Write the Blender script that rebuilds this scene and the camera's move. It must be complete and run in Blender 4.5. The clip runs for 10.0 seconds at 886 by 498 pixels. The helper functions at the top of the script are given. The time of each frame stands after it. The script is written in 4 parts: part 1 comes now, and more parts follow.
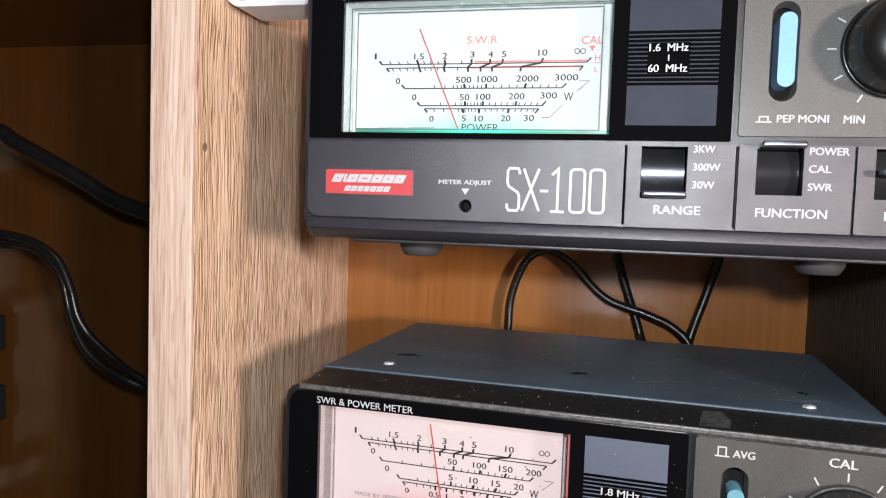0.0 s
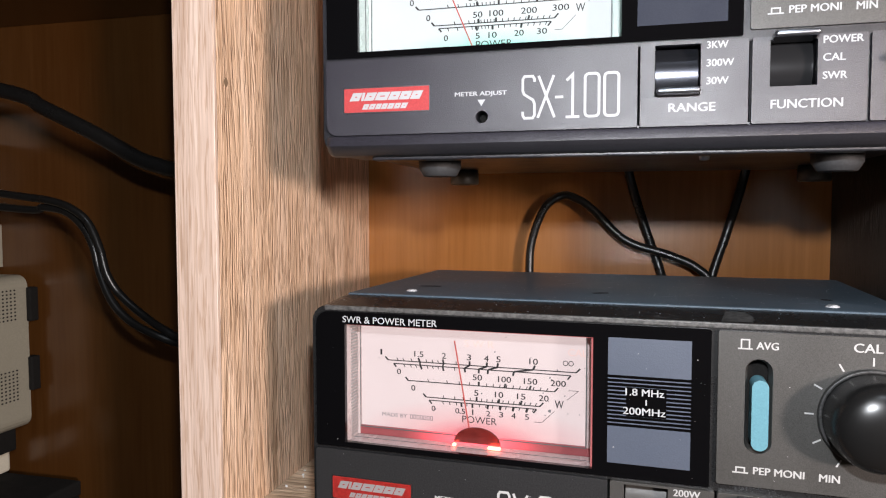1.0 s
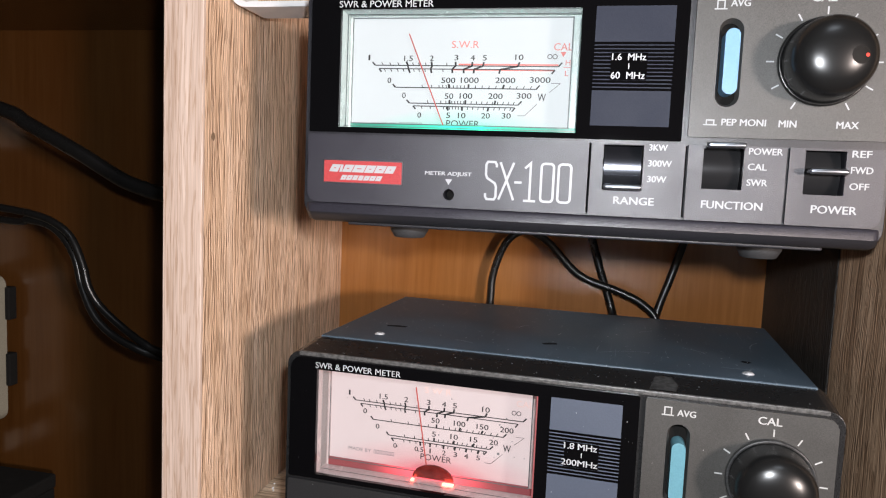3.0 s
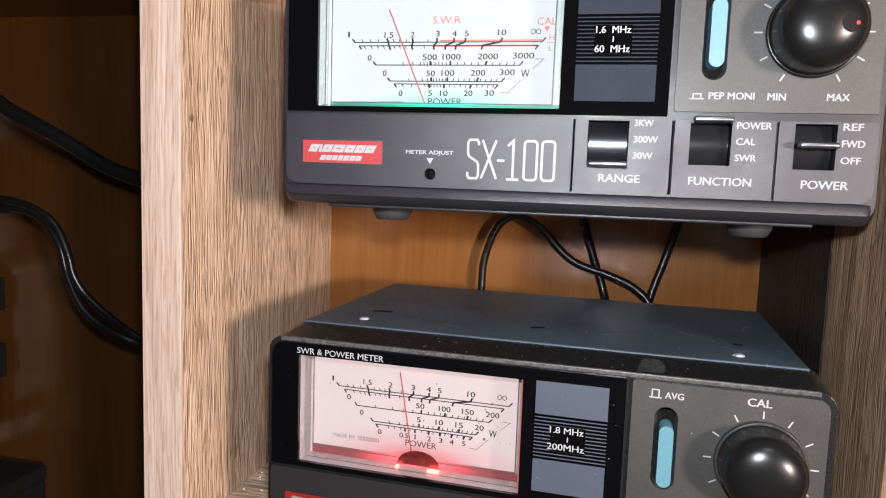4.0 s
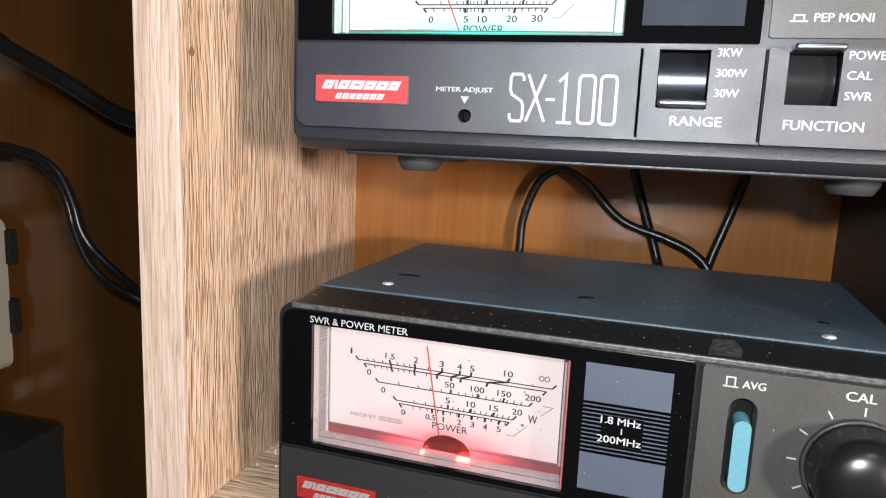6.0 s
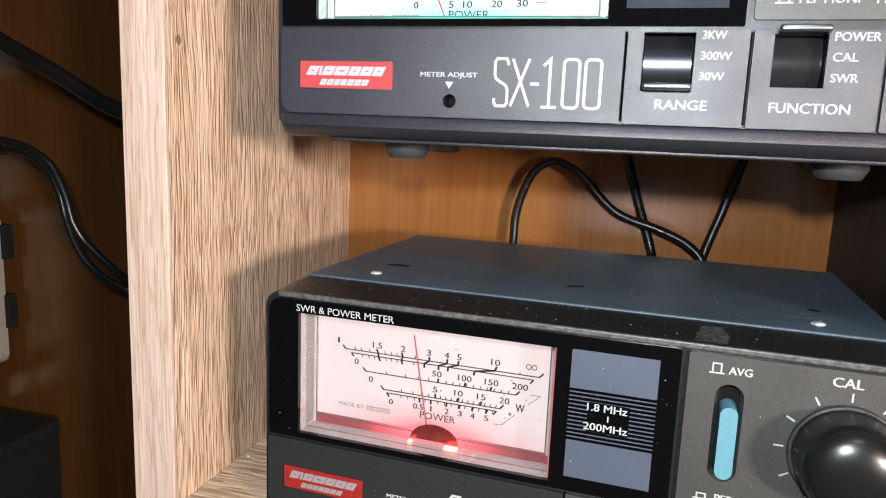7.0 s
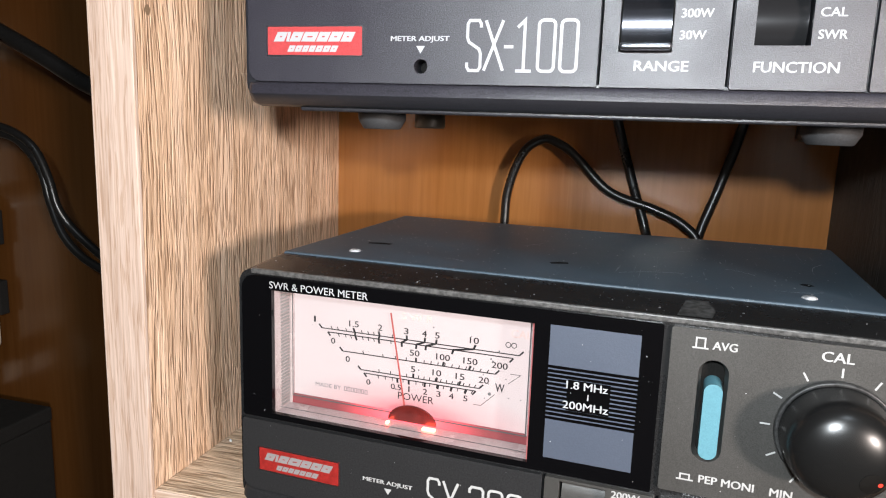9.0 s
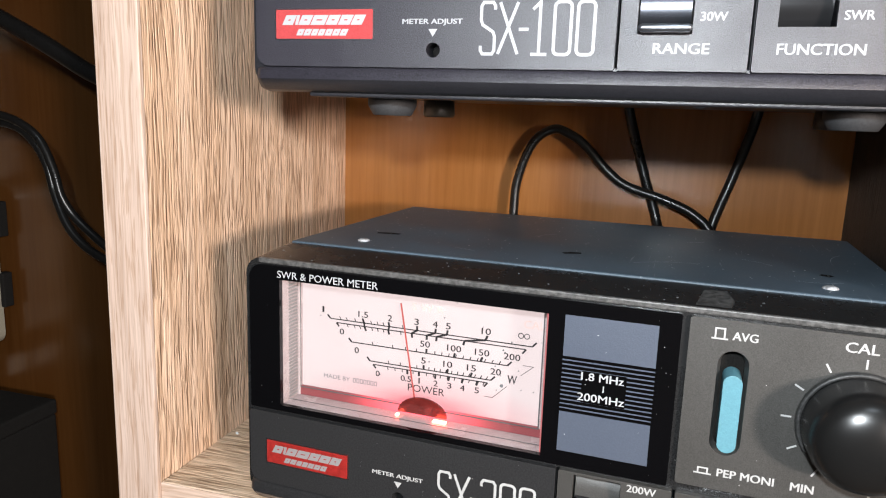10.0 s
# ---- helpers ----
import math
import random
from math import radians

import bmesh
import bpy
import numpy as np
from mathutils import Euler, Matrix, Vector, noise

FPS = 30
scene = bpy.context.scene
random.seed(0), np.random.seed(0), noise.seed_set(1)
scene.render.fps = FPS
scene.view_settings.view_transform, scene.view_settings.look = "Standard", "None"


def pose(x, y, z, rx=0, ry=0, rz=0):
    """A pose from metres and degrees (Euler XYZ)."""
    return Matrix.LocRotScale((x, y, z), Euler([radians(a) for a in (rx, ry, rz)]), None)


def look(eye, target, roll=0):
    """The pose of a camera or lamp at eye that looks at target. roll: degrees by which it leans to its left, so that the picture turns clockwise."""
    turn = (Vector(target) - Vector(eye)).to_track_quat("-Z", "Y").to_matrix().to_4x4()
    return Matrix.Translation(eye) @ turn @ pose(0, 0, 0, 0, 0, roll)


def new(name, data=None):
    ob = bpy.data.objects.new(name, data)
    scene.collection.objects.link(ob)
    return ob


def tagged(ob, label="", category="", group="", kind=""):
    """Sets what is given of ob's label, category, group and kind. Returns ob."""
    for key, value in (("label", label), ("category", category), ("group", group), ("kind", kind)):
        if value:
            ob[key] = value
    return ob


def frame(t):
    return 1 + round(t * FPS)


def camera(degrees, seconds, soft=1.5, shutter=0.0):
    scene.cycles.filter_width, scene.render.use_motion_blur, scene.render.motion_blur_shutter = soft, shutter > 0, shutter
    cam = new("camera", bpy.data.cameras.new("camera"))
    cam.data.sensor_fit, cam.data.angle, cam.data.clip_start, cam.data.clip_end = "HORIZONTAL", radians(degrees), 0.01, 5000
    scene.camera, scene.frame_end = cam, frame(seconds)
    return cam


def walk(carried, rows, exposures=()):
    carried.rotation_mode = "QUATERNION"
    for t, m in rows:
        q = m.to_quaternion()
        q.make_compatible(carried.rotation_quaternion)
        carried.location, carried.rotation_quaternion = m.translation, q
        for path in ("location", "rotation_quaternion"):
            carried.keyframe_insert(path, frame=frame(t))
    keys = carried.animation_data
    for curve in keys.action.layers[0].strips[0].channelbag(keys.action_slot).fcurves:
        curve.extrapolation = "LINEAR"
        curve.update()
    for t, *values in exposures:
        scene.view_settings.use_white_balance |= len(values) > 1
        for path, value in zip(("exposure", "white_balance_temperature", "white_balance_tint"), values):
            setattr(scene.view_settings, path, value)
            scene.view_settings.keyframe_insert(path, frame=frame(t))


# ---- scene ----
cam = camera(64.48, 10.0, soft=1.15)
Z0 = 1.2  # height of the upper meter's base line above the room's floor
MM = 0.001
# seconds; eye in millimetres from the upper meter's lower front corner; turns in degrees
ROWS = [
    (0.0, 76.87, -171.01, 12.68, 86.739, -1.880, 12.715),
    (0.5, 77.94, -165.08, 5.28, 86.822, -0.692, 14.759),
    (1.0, 78.30, -174.78, -10.06, 86.932, 0.047, 14.274),
    (1.5, 85.49, -192.67, -15.54, 86.701, 0.432, 12.699),
    (1.6, 85.34, -193.75, -10.51, 86.206, 0.399, 12.420),
    (1.9, 80.63, -193.68, 19.55, 85.566, -2.671, 11.777),
    (2.0, 82.04, -193.64, 18.45, 85.793, -2.454, 11.848),
    (2.5, 81.47, -192.90, 17.09, 85.112, -2.538, 12.022),
    (4.0, 87.79, -186.91, 13.33, 84.028, -2.003, 12.146),
    (4.5, 86.95, -167.56, 4.03, 83.226, -1.302, 13.428),
    (5.0, 81.32, -159.06, 7.18, 81.754, -2.086, 14.422),
    (6.5, 81.56, -158.43, 10.16, 80.358, -2.465, 15.002),
    (7.0, 85.57, -157.02, 7.04, 80.406, -2.293, 15.247),
    (7.5, 88.62, -155.26, 5.10, 80.339, -2.038, 15.222),
    (8.0, 91.06, -152.99, 1.02, 80.327, -1.833, 15.437),
    (8.5, 91.44, -149.91, 0.02, 80.036, -1.652, 15.920),
    (9.0, 92.16, -149.42, 1.89, 79.761, -1.868, 15.982),
    (9.5, 89.57, -148.15, 1.17, 79.590, -2.014, 16.030),
    (10.0, 89.55, -146.98, -0.31, 79.382, -1.922, 16.276),
]
EXPOSURES = [(0, 0.3, 6640, 14.5), (0.5, 0.33, 6640, 14.5), (1, 0.3, 6640, 14.5), (1.5, 0.32, 6640, 14.5), (2, 0.17, 6640, 14.5), (2.5, 0.17, 6640, 14.5), (4, 0.22, 6640, 14.5), (4.5, 0.4, 6640, 14.5), (5, 0.48, 6500, 10), (6.5, 0.46, 6500, 10), (8, 0.49, 6500, 10), (10, 0.52, 6500, 10)]
walk(cam, [(t, pose(x * MM, y * MM, Z0 + z * MM, rx, ry, rz)) for t, x, y, z, rx, ry, rz in ROWS], EXPOSURES)
# ==== world, lamps, exposure ====
world = bpy.data.worlds.new("world")
scene.world = world
world.use_nodes = True
world.node_tree.nodes["Background"].inputs["Color"].default_value = (1.0, 0.92, 0.85, 1)
world.node_tree.nodes["Background"].inputs["Strength"].default_value = 0.002


def lamp(name, kind, place, watts, colour, size, target=None, label=""):
    data = bpy.data.lights.new(name, kind)
    data.energy, data.color = watts, colour
    if kind == "AREA":
        data.shape, data.size = "DISK", size
    else:
        data.shadow_soft_size = size
    ob = new(name, data)
    ob.matrix_world = look(place, target) if target else Matrix.Translation(place)
    return ob


# the white light of the filming phone, and a warm lamp standing in the room to the right of it
lamp("phone_light", "POINT", (0.091, -0.186, Z0 + 0.033), 2.05, (0.89, 0.96, 1.0), 0.005)
lamp("room_lamp_light", "POINT", (0.565, -0.562, Z0 + 0.040), 19.5, (1.0, 0.875, 0.80), 0.040)
# the room's ceiling light
lamp("ceiling_lamp_light", "AREA", (0.25, -0.9, 2.38), 2.2, (0.78, 0.90, 1.0), 0.35, (0.25, -0.9, 0.0))

# ==== materials ====


def material(name, base=(0.5, 0.5, 0.5), rough=0.5, metal=0.0, spec=0.5, coat=0.0):
    mat = bpy.data.materials.new(name)
    mat.use_nodes = True
    b = mat.node_tree.nodes["Principled BSDF"]
    b.inputs["Base Color"].default_value = (*base, 1)
    b.inputs["Roughness"].default_value = rough
    b.inputs["Metallic"].default_value = metal
    b.inputs["Specular IOR Level"].default_value = spec
    b.inputs["Coat Weight"].default_value = coat
    return mat, mat.node_tree, b


def coords(tree, scale=(1, 1, 1), turn=(0, 0, 0), world_space=False):
    n = tree.nodes
    if world_space:
        src = n.new("ShaderNodeNewGeometry").outputs["Position"]
    else:
        src = n.new("ShaderNodeTexCoord").outputs["Object"]
    m = n.new("ShaderNodeMapping")
    m.inputs["Scale"].default_value = scale
    m.inputs["Rotation"].default_value = turn
    tree.links.new(src, m.inputs["Vector"])
    return m.outputs["Vector"]


def noise_tex(tree, vector, scale, detail=4, rough=0.6, distort=0.0):
    t = tree.nodes.new("ShaderNodeTexNoise")
    t.inputs["Scale"].default_value = scale
    t.inputs["Detail"].default_value = detail
    t.inputs["Roughness"].default_value = rough
    t.inputs["Distortion"].default_value = distort
    tree.links.new(vector, t.inputs["Vector"])
    return t.outputs["Fac"]


def ramp(tree, value, stops):
    r = tree.nodes.new("ShaderNodeValToRGB")
    e = r.color_ramp.elements
    while len(e) < len(stops):
        e.new(0.5)
    for i, (at, col) in enumerate(stops):
        e[i].position = at
        e[i].color = (*col, 1) if len(col) == 3 else col
    tree.links.new(value, r.inputs["Fac"])
    return r.outputs["Color"]


def grey(v):
    return (v, v, v)


def mix(tree, fac, a, b, blend="MIX"):
    m = tree.nodes.new("ShaderNodeMix")
    m.data_type, m.blend_type = "RGBA", blend
    for sock, val in ((m.inputs[0], fac), (m.inputs[6], a), (m.inputs[7], b)):
        if isinstance(val, (int, float)):
            sock.default_value = val
        elif isinstance(val, tuple):
            sock.default_value = (*val, 1)
        else:
            tree.links.new(val, sock)
    return m.outputs[2]


def bump(tree, bsdf, height, strength, dist):
    n = tree.nodes.new("ShaderNodeBump")
    n.inputs["Strength"].default_value = strength
    n.inputs["Distance"].default_value = dist
    tree.links.new(height, n.inputs["Height"])
    tree.links.new(n.outputs["Normal"], bsdf.inputs["Normal"])


def oak(name, light, mid, dark, along="z", rough=0.55, deep=0.62, emboss=1.0, across=1650, length=24, wander=0.010):
    """Oak-print melamine: broad figure, long fibres and short embossed pores along one axis."""
    mat, tree, b = material(name, mid, rough)
    turn = {"z": lambda a, c: (a, a, c), "y": lambda a, c: (a, c, a), "x": lambda a, c: (c, a, a)}[along]
    place = tree.nodes.new("ShaderNodeNewGeometry").outputs["Position"]
    # the fibres wander a little from straight
    w = tree.nodes.new("ShaderNodeTexNoise")
    w.inputs["Scale"].default_value, w.inputs["Detail"].default_value = 1.0, 2
    tree.links.new(coords(tree, turn(26, 11), world_space=True), w.inputs["Vector"])
    off = tree.nodes.new("ShaderNodeVectorMath")
    off.operation = "MULTIPLY_ADD"
    off.inputs[1].default_value = (wander, wander, wander)
    tree.links.new(w.outputs["Color"], off.inputs[0])
    tree.links.new(place, off.inputs[2])

    def stretched(a, c):
        m = tree.nodes.new("ShaderNodeMapping")
        m.inputs["Scale"].default_value = turn(a, c)
        tree.links.new(off.outputs[0], m.inputs["Vector"])
        return m.outputs["Vector"]

    fibres = noise_tex(tree, stretched(across, length), 1.0, 3, 0.55, 0.08)
    pores = noise_tex(tree, stretched(across * 0.75, length * 3.2), 1.0, 2, 0.5, 0.1)
    bands = noise_tex(tree, stretched(120, 5), 1.0, 5, 0.62, 1.2)
    c = ramp(tree, bands, [(0.30, dark), (0.47, mid), (0.66, light)])
    low = 1.0 - 0.68 * (1.0 - deep)
    c = mix(tree, 1.0, c, ramp(tree, fibres, [(0.41, (low, low * 0.94, low * 0.88)), (0.5, grey(1.0)), (0.60, grey(1.0 + 0.7 * (1.0 - deep)))]), "MULTIPLY")
    c = mix(tree, 1.0, c, ramp(tree, pores, [(0.38, (deep, deep * 0.93, deep * 0.86)), (0.46, grey(1.0))]), "MULTIPLY")
    tree.links.new(c, b.inputs["Base Color"])
    relief = mix(tree, 0.5, fibres, ramp(tree, pores, [(0.36, grey(0)), (0.5, grey(1))]))
    bump(tree, b, relief, emboss, 0.0005)
    return mat


OAK = oak("oak_panel", (0.75, 0.53, 0.385), (0.66, 0.44, 0.295), (0.55, 0.35, 0.225), "z")
OAK_FLOOR = oak("oak_shelf", (0.66, 0.52, 0.39), (0.56, 0.43, 0.31), (0.42, 0.31, 0.21), "x")
OAK_EDGE = oak("oak_edge_band", (0.63, 0.495, 0.42), (0.57, 0.435, 0.36), (0.49, 0.365, 0.295), "z", 0.5, 0.84, 0.2, 1700, 26, 0.003)
OAK_EDGE_SHELF = oak("oak_edge_band_shelf", (0.70, 0.55, 0.46), (0.63, 0.48, 0.39), (0.55, 0.41, 0.33), "x", 0.5, 0.84, 0.2, 1700, 26, 0.003)
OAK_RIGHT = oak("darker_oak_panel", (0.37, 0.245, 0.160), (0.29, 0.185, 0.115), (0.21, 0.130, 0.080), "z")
# near-black oak tone that carries the shade deep in the bay
OAK_SHADE = oak("oak_shade_tone", (0.022, 0.017, 0.013), (0.016, 0.012, 0.009), (0.011, 0.008, 0.006), "z", 0.6)


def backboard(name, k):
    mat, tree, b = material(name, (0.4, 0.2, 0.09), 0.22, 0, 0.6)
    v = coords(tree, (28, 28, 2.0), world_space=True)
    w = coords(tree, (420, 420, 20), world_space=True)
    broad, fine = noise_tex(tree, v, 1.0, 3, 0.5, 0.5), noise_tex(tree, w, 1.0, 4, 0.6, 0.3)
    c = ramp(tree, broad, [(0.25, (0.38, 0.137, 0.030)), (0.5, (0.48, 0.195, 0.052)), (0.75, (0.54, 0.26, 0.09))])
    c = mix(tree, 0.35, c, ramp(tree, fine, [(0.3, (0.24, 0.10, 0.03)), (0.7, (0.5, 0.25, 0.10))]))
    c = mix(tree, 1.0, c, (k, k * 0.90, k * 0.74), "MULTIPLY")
    tree.links.new(c, b.inputs["Base Color"])
    bump(tree, b, fine, 0.12, 0.0004)
    return mat


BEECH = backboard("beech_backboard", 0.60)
# same beech print, turned down so its colour holds the side bay's shade
BEECH_SHADED = backboard("shaded_beech_backboard", 0.145)


def plastic(name, base, rough, speck=0.25, spec=0.5, scale=2600, dust=0.0, relief=0.3):
    """Moulded plastic or paint with a fine texture, and a little dust and handling wear."""
    mat, tree, b = material(name, base, rough, 0, spec)
    v = coords(tree)
    n1, n2 = noise_tex(tree, v, scale, 3, 0.7), noise_tex(tree, v, 60, 5, 0.65)
    lo, hi = tuple(x * (1 - speck) for x in base), tuple(x * (1 + speck) + 0.01 * speck for x in base)
    c = mix(tree, ramp(tree, n1, [(0.35, grey(0)), (0.65, grey(1))]), lo, hi)
    if dust:
        n3 = noise_tex(tree, v, 1700, 6, 0.75)
        spots = mix(tree, 1.0, ramp(tree, n3, [(0.66, grey(0)), (0.74, grey(1))]), ramp(tree, n2, [(0.4, grey(0)), (0.7, grey(1))]), "MULTIPLY")
        c = mix(tree, mix(tree, 1.0, spots, grey(dust), "MULTIPLY"), c, (0.42, 0.42, 0.42))
    tree.links.new(c, b.inputs["Base Color"])
    if relief >= 0.1:
        r = ramp(tree, n2, [(0.3, grey(rough * 0.85)), (0.7, grey(min(rough * 1.22, 1)))])
        tree.links.new(r, b.inputs["Roughness"])
    if relief:
        bump(tree, b, n1, relief, 0.00015)
    return mat


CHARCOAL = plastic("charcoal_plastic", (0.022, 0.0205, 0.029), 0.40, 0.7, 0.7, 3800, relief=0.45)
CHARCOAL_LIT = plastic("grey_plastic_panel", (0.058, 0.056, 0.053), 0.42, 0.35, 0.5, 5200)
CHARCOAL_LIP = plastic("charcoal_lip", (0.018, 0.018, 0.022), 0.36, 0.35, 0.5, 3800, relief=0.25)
WORN_BLACK = plastic("worn_black_plastic", (0.022, 0.022, 0.023), 0.34, 0.35, dust=0.7)
WORN_GREY = plastic("worn_grey_panel", (0.050, 0.048, 0.045), 0.42, 0.3, 0.5, 5200, dust=0.4)
GLOSS_BLACK = material("gloss_black_acrylic", (0.0025, 0.0025, 0.003), 0.02, 0, 0.35)[0]
GLOSS_WORN = material("scratched_black_acrylic", (0.0025, 0.0025, 0.003), 0.035, 0, 0.4)[0]
FRAME_WORN = plastic("worn_gloss_black_frame", (0.014, 0.014, 0.0145), 0.26, 0.3, 0.5, 2600, dust=0.14, relief=0.15)
KNOB = plastic("knob_black", (0.008, 0.008, 0.008), 0.27, 0.0, 0.5, 900, dust=0.012, relief=0)
SKIRT_DUSTY = plastic("dusty_knob_skirt", (0.03, 0.03, 0.03), 0.4, 0.5, 0.5, 1300, dust=0.6, relief=0.1)
DIMPLE = material("matt_dimple", (0.004, 0.0035, 0.003), 0.6, 0, 0.2)[0]
RED_DOT = material("red_dot_paint", (0.75, 0.05, 0.03), 0.4)[0]
RUBBER = plastic("grey_rubber", (0.032, 0.032, 0.034), 0.7, 0.25)
DARK_RUBBER = plastic("dark_rubber", (0.055, 0.046, 0.036), 0.35, 0.25)
CABLE = plastic("black_cable", (0.005, 0.005, 0.005), 0.28, 0.2, 0.4, 1500)
SLATE = plastic("slate_ink", (0.072, 0.086, 0.118), 0.4, 0.05)
SLATE_DARK = plastic("dark_slate_ink", (0.026, 0.030, 0.044), 0.6, 0.05, 0.12)
PLUG = plastic("brown_plug", (0.22, 0.14, 0.085), 0.5, 0.2)
BLACK_INK = material("black_ink", (0.012, 0.012, 0.014), 0.5)[0]
WHITE_INK = material("white_ink", (0.39, 0.40, 0.415), 0.5)[0]
DULL_INK = material("dull_white_ink", (0.45, 0.45, 0.445), 0.55)[0]
FADED_INK = material("faded_ink", (0.27, 0.25, 0.25), 0.55)[0]
RED_INK = material("red_ink", (0.62, 0.16, 0.14), 0.5)[0]
PALE_RED_INK = material("faded_red_ink", (0.80, 0.55, 0.50), 0.5)[0]
GREY_INK = material("grey_ink", (0.16, 0.16, 0.17), 0.5)[0]
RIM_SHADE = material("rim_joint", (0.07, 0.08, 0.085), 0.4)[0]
NEEDLE_RED = material("needle_red", (0.42, 0.07, 0.06), 0.4)[0]
RED_PLATE = plastic("red_foil", (0.42, 0.055, 0.058), 0.33, 0.12)
RED_PLATE_WORN = plastic("worn_red_foil", (0.29, 0.020, 0.017), 0.33, 0.2, 0.5, 900, dust=0.95)
DUST = material("dust", (0.72, 0.72, 0.72), 0.9)[0]
SCRATCH = material("scratch", (0.6, 0.64, 0.68), 0.5)[0]
EDGE_WEAR = plastic("worn_grey_edge", (0.080, 0.078, 0.076), 0.38, 0.5, 0.5, 900, dust=0.14)
PATCH = plastic("rubbed_grey_patch", (0.045, 0.045, 0.045), 0.5, 0.6, 0.5, 700, dust=0.6)
SHIELD = plastic("dark_red_shield", (0.10, 0.012, 0.010), 0.15, 0.3, 0.6, 300, relief=0)
STEEL = material("bright_steel", (0.46, 0.49, 0.54), 0.3, 1.0)[0]
PALE_SCREW = plastic("dull_pale_screw", (0.42, 0.43, 0.45), 0.45, 0.5, 0.5, 900)
DRUM_STEEL = material("satin_steel_drum", (0.065, 0.068, 0.08), 0.24, 0.85)[0]
DARK_STEEL = material("dark_steel", (0.03, 0.03, 0.032), 0.2, 0.5)[0]
BLUE_BUTTON = plastic("pale_blue_button", (0.17, 0.34, 0.53), 0.3, 0.06)
TEAL_BUTTON = plastic("teal_blue_button", (0.11, 0.27, 0.33), 0.35, 0.08, dust=0.3)
TRAY_WHITE = plastic("white_bracket_paint", (0.66, 0.67, 0.70), 0.35, 0.05)
BEIGE = plastic("beige_case", (0.27, 0.25, 0.195), 0.5, 0.15)
CREAM = plastic("cream_plastic", (0.6, 0.56, 0.46), 0.5, 0.1)
MATT_BLACK = plastic("matt_black", (0.008, 0.0075, 0.007), 0.85, 0.3, 0.15)
WALL_PAINT = plastic("wall_paint", (0.17, 0.15, 0.13), 0.8, 0.05, 0.3, 60)
CARPET = plastic("floor_covering", (0.16, 0.13, 0.10), 0.9, 0.3, 0.2, 200)


def cover_paint(name, base, rough, worn):
    """Satin painted sheet steel with scratches and dust."""
    mat, tree, b = material(name, base, rough, 0.0, 0.32)
    v = coords(tree)
    n = noise_tex(tree, v, 25, 5, 0.6)
    c = mix(tree, ramp(tree, n, [(0.3, grey(0)), (0.7, grey(1))]), tuple(x * 0.75 for x in base), tuple(x * 1.25 for x in base))
    dust = noise_tex(tree, v, 1100, 6, 0.8)
    c = mix(tree, mix(tree, 1.0, ramp(tree, dust, [(0.62, grey(0)), (0.70, grey(1))]), grey(worn), "MULTIPLY"), c, (0.5, 0.52, 0.53))
    for turn, sc in ((0.5, 70), (-0.9, 55), (1.9, 80)):
        sv = coords(tree, (sc * 14, sc * 0.5, sc), (0, 0, turn))
        s = noise_tex(tree, sv, 1.0, 2, 0.5, 0.8)
        c = mix(tree, mix(tree, 1.0, ramp(tree, s, [(0.73, grey(0)), (0.76, grey(1))]), grey(worn * 0.55), "MULTIPLY"), c, (0.45, 0.48, 0.5))
    tree.links.new(c, b.inputs["Base Color"])
    tree.links.new(ramp(tree, n, [(0.3, grey(rough - 0.06)), (0.7, grey(rough + 0.1))]), b.inputs["Roughness"])
    return mat


COVER_BLUE = cover_paint("blue_grey_steel_cover", (0.068, 0.098, 0.128), 0.46, 0.7)
COVER_BLACK = cover_paint("black_steel_cover", (0.026, 0.027, 0.030), 0.4, 0.1)


def clear_pane(name, tint, gloss):
    mat = bpy.data.materials.new(name)
    mat.use_nodes = True
    t = mat.node_tree
    t.nodes.clear()
    out, mx = t.nodes.new("ShaderNodeOutputMaterial"), t.nodes.new("ShaderNodeMixShader")
    tr, gl, fr = t.nodes.new("ShaderNodeBsdfTransparent"), t.nodes.new("ShaderNodeBsdfGlossy"), t.nodes.new("ShaderNodeFresnel")
    tr.inputs["Color"].default_value = (*tint, 1)
    gl.inputs["Roughness"].default_value = gloss
    fr.inputs["IOR"].default_value = 1.45
    t.links.new(fr.outputs[0], mx.inputs[0])
    t.links.new(tr.outputs[0], mx.inputs[1])
    t.links.new(gl.outputs[0], mx.inputs[2])
    t.links.new(mx.outputs[0], out.inputs[0])
    return mat


PANE = clear_pane("clear_acrylic", (0.97, 0.985, 0.975), 0.03)
INNER_CLEAR = plastic("frosted_inner_wall", (0.48, 0.53, 0.525), 0.25, 0.04, 0.6, 500)
INNER_PINK = plastic("yellowed_inner_wall", (0.44, 0.36, 0.36), 0.25, 0.06, 0.6, 500)

RIB = plastic("shaded_ribs", (0.22, 0.21, 0.21), 0.3, 0.1)


def glow(name, colour, strength):
    mat, tree, b = material(name, colour, 0.4)
    b.inputs["Emission Color"].default_value = (*colour, 1)
    b.inputs["Emission Strength"].default_value = strength
    return mat


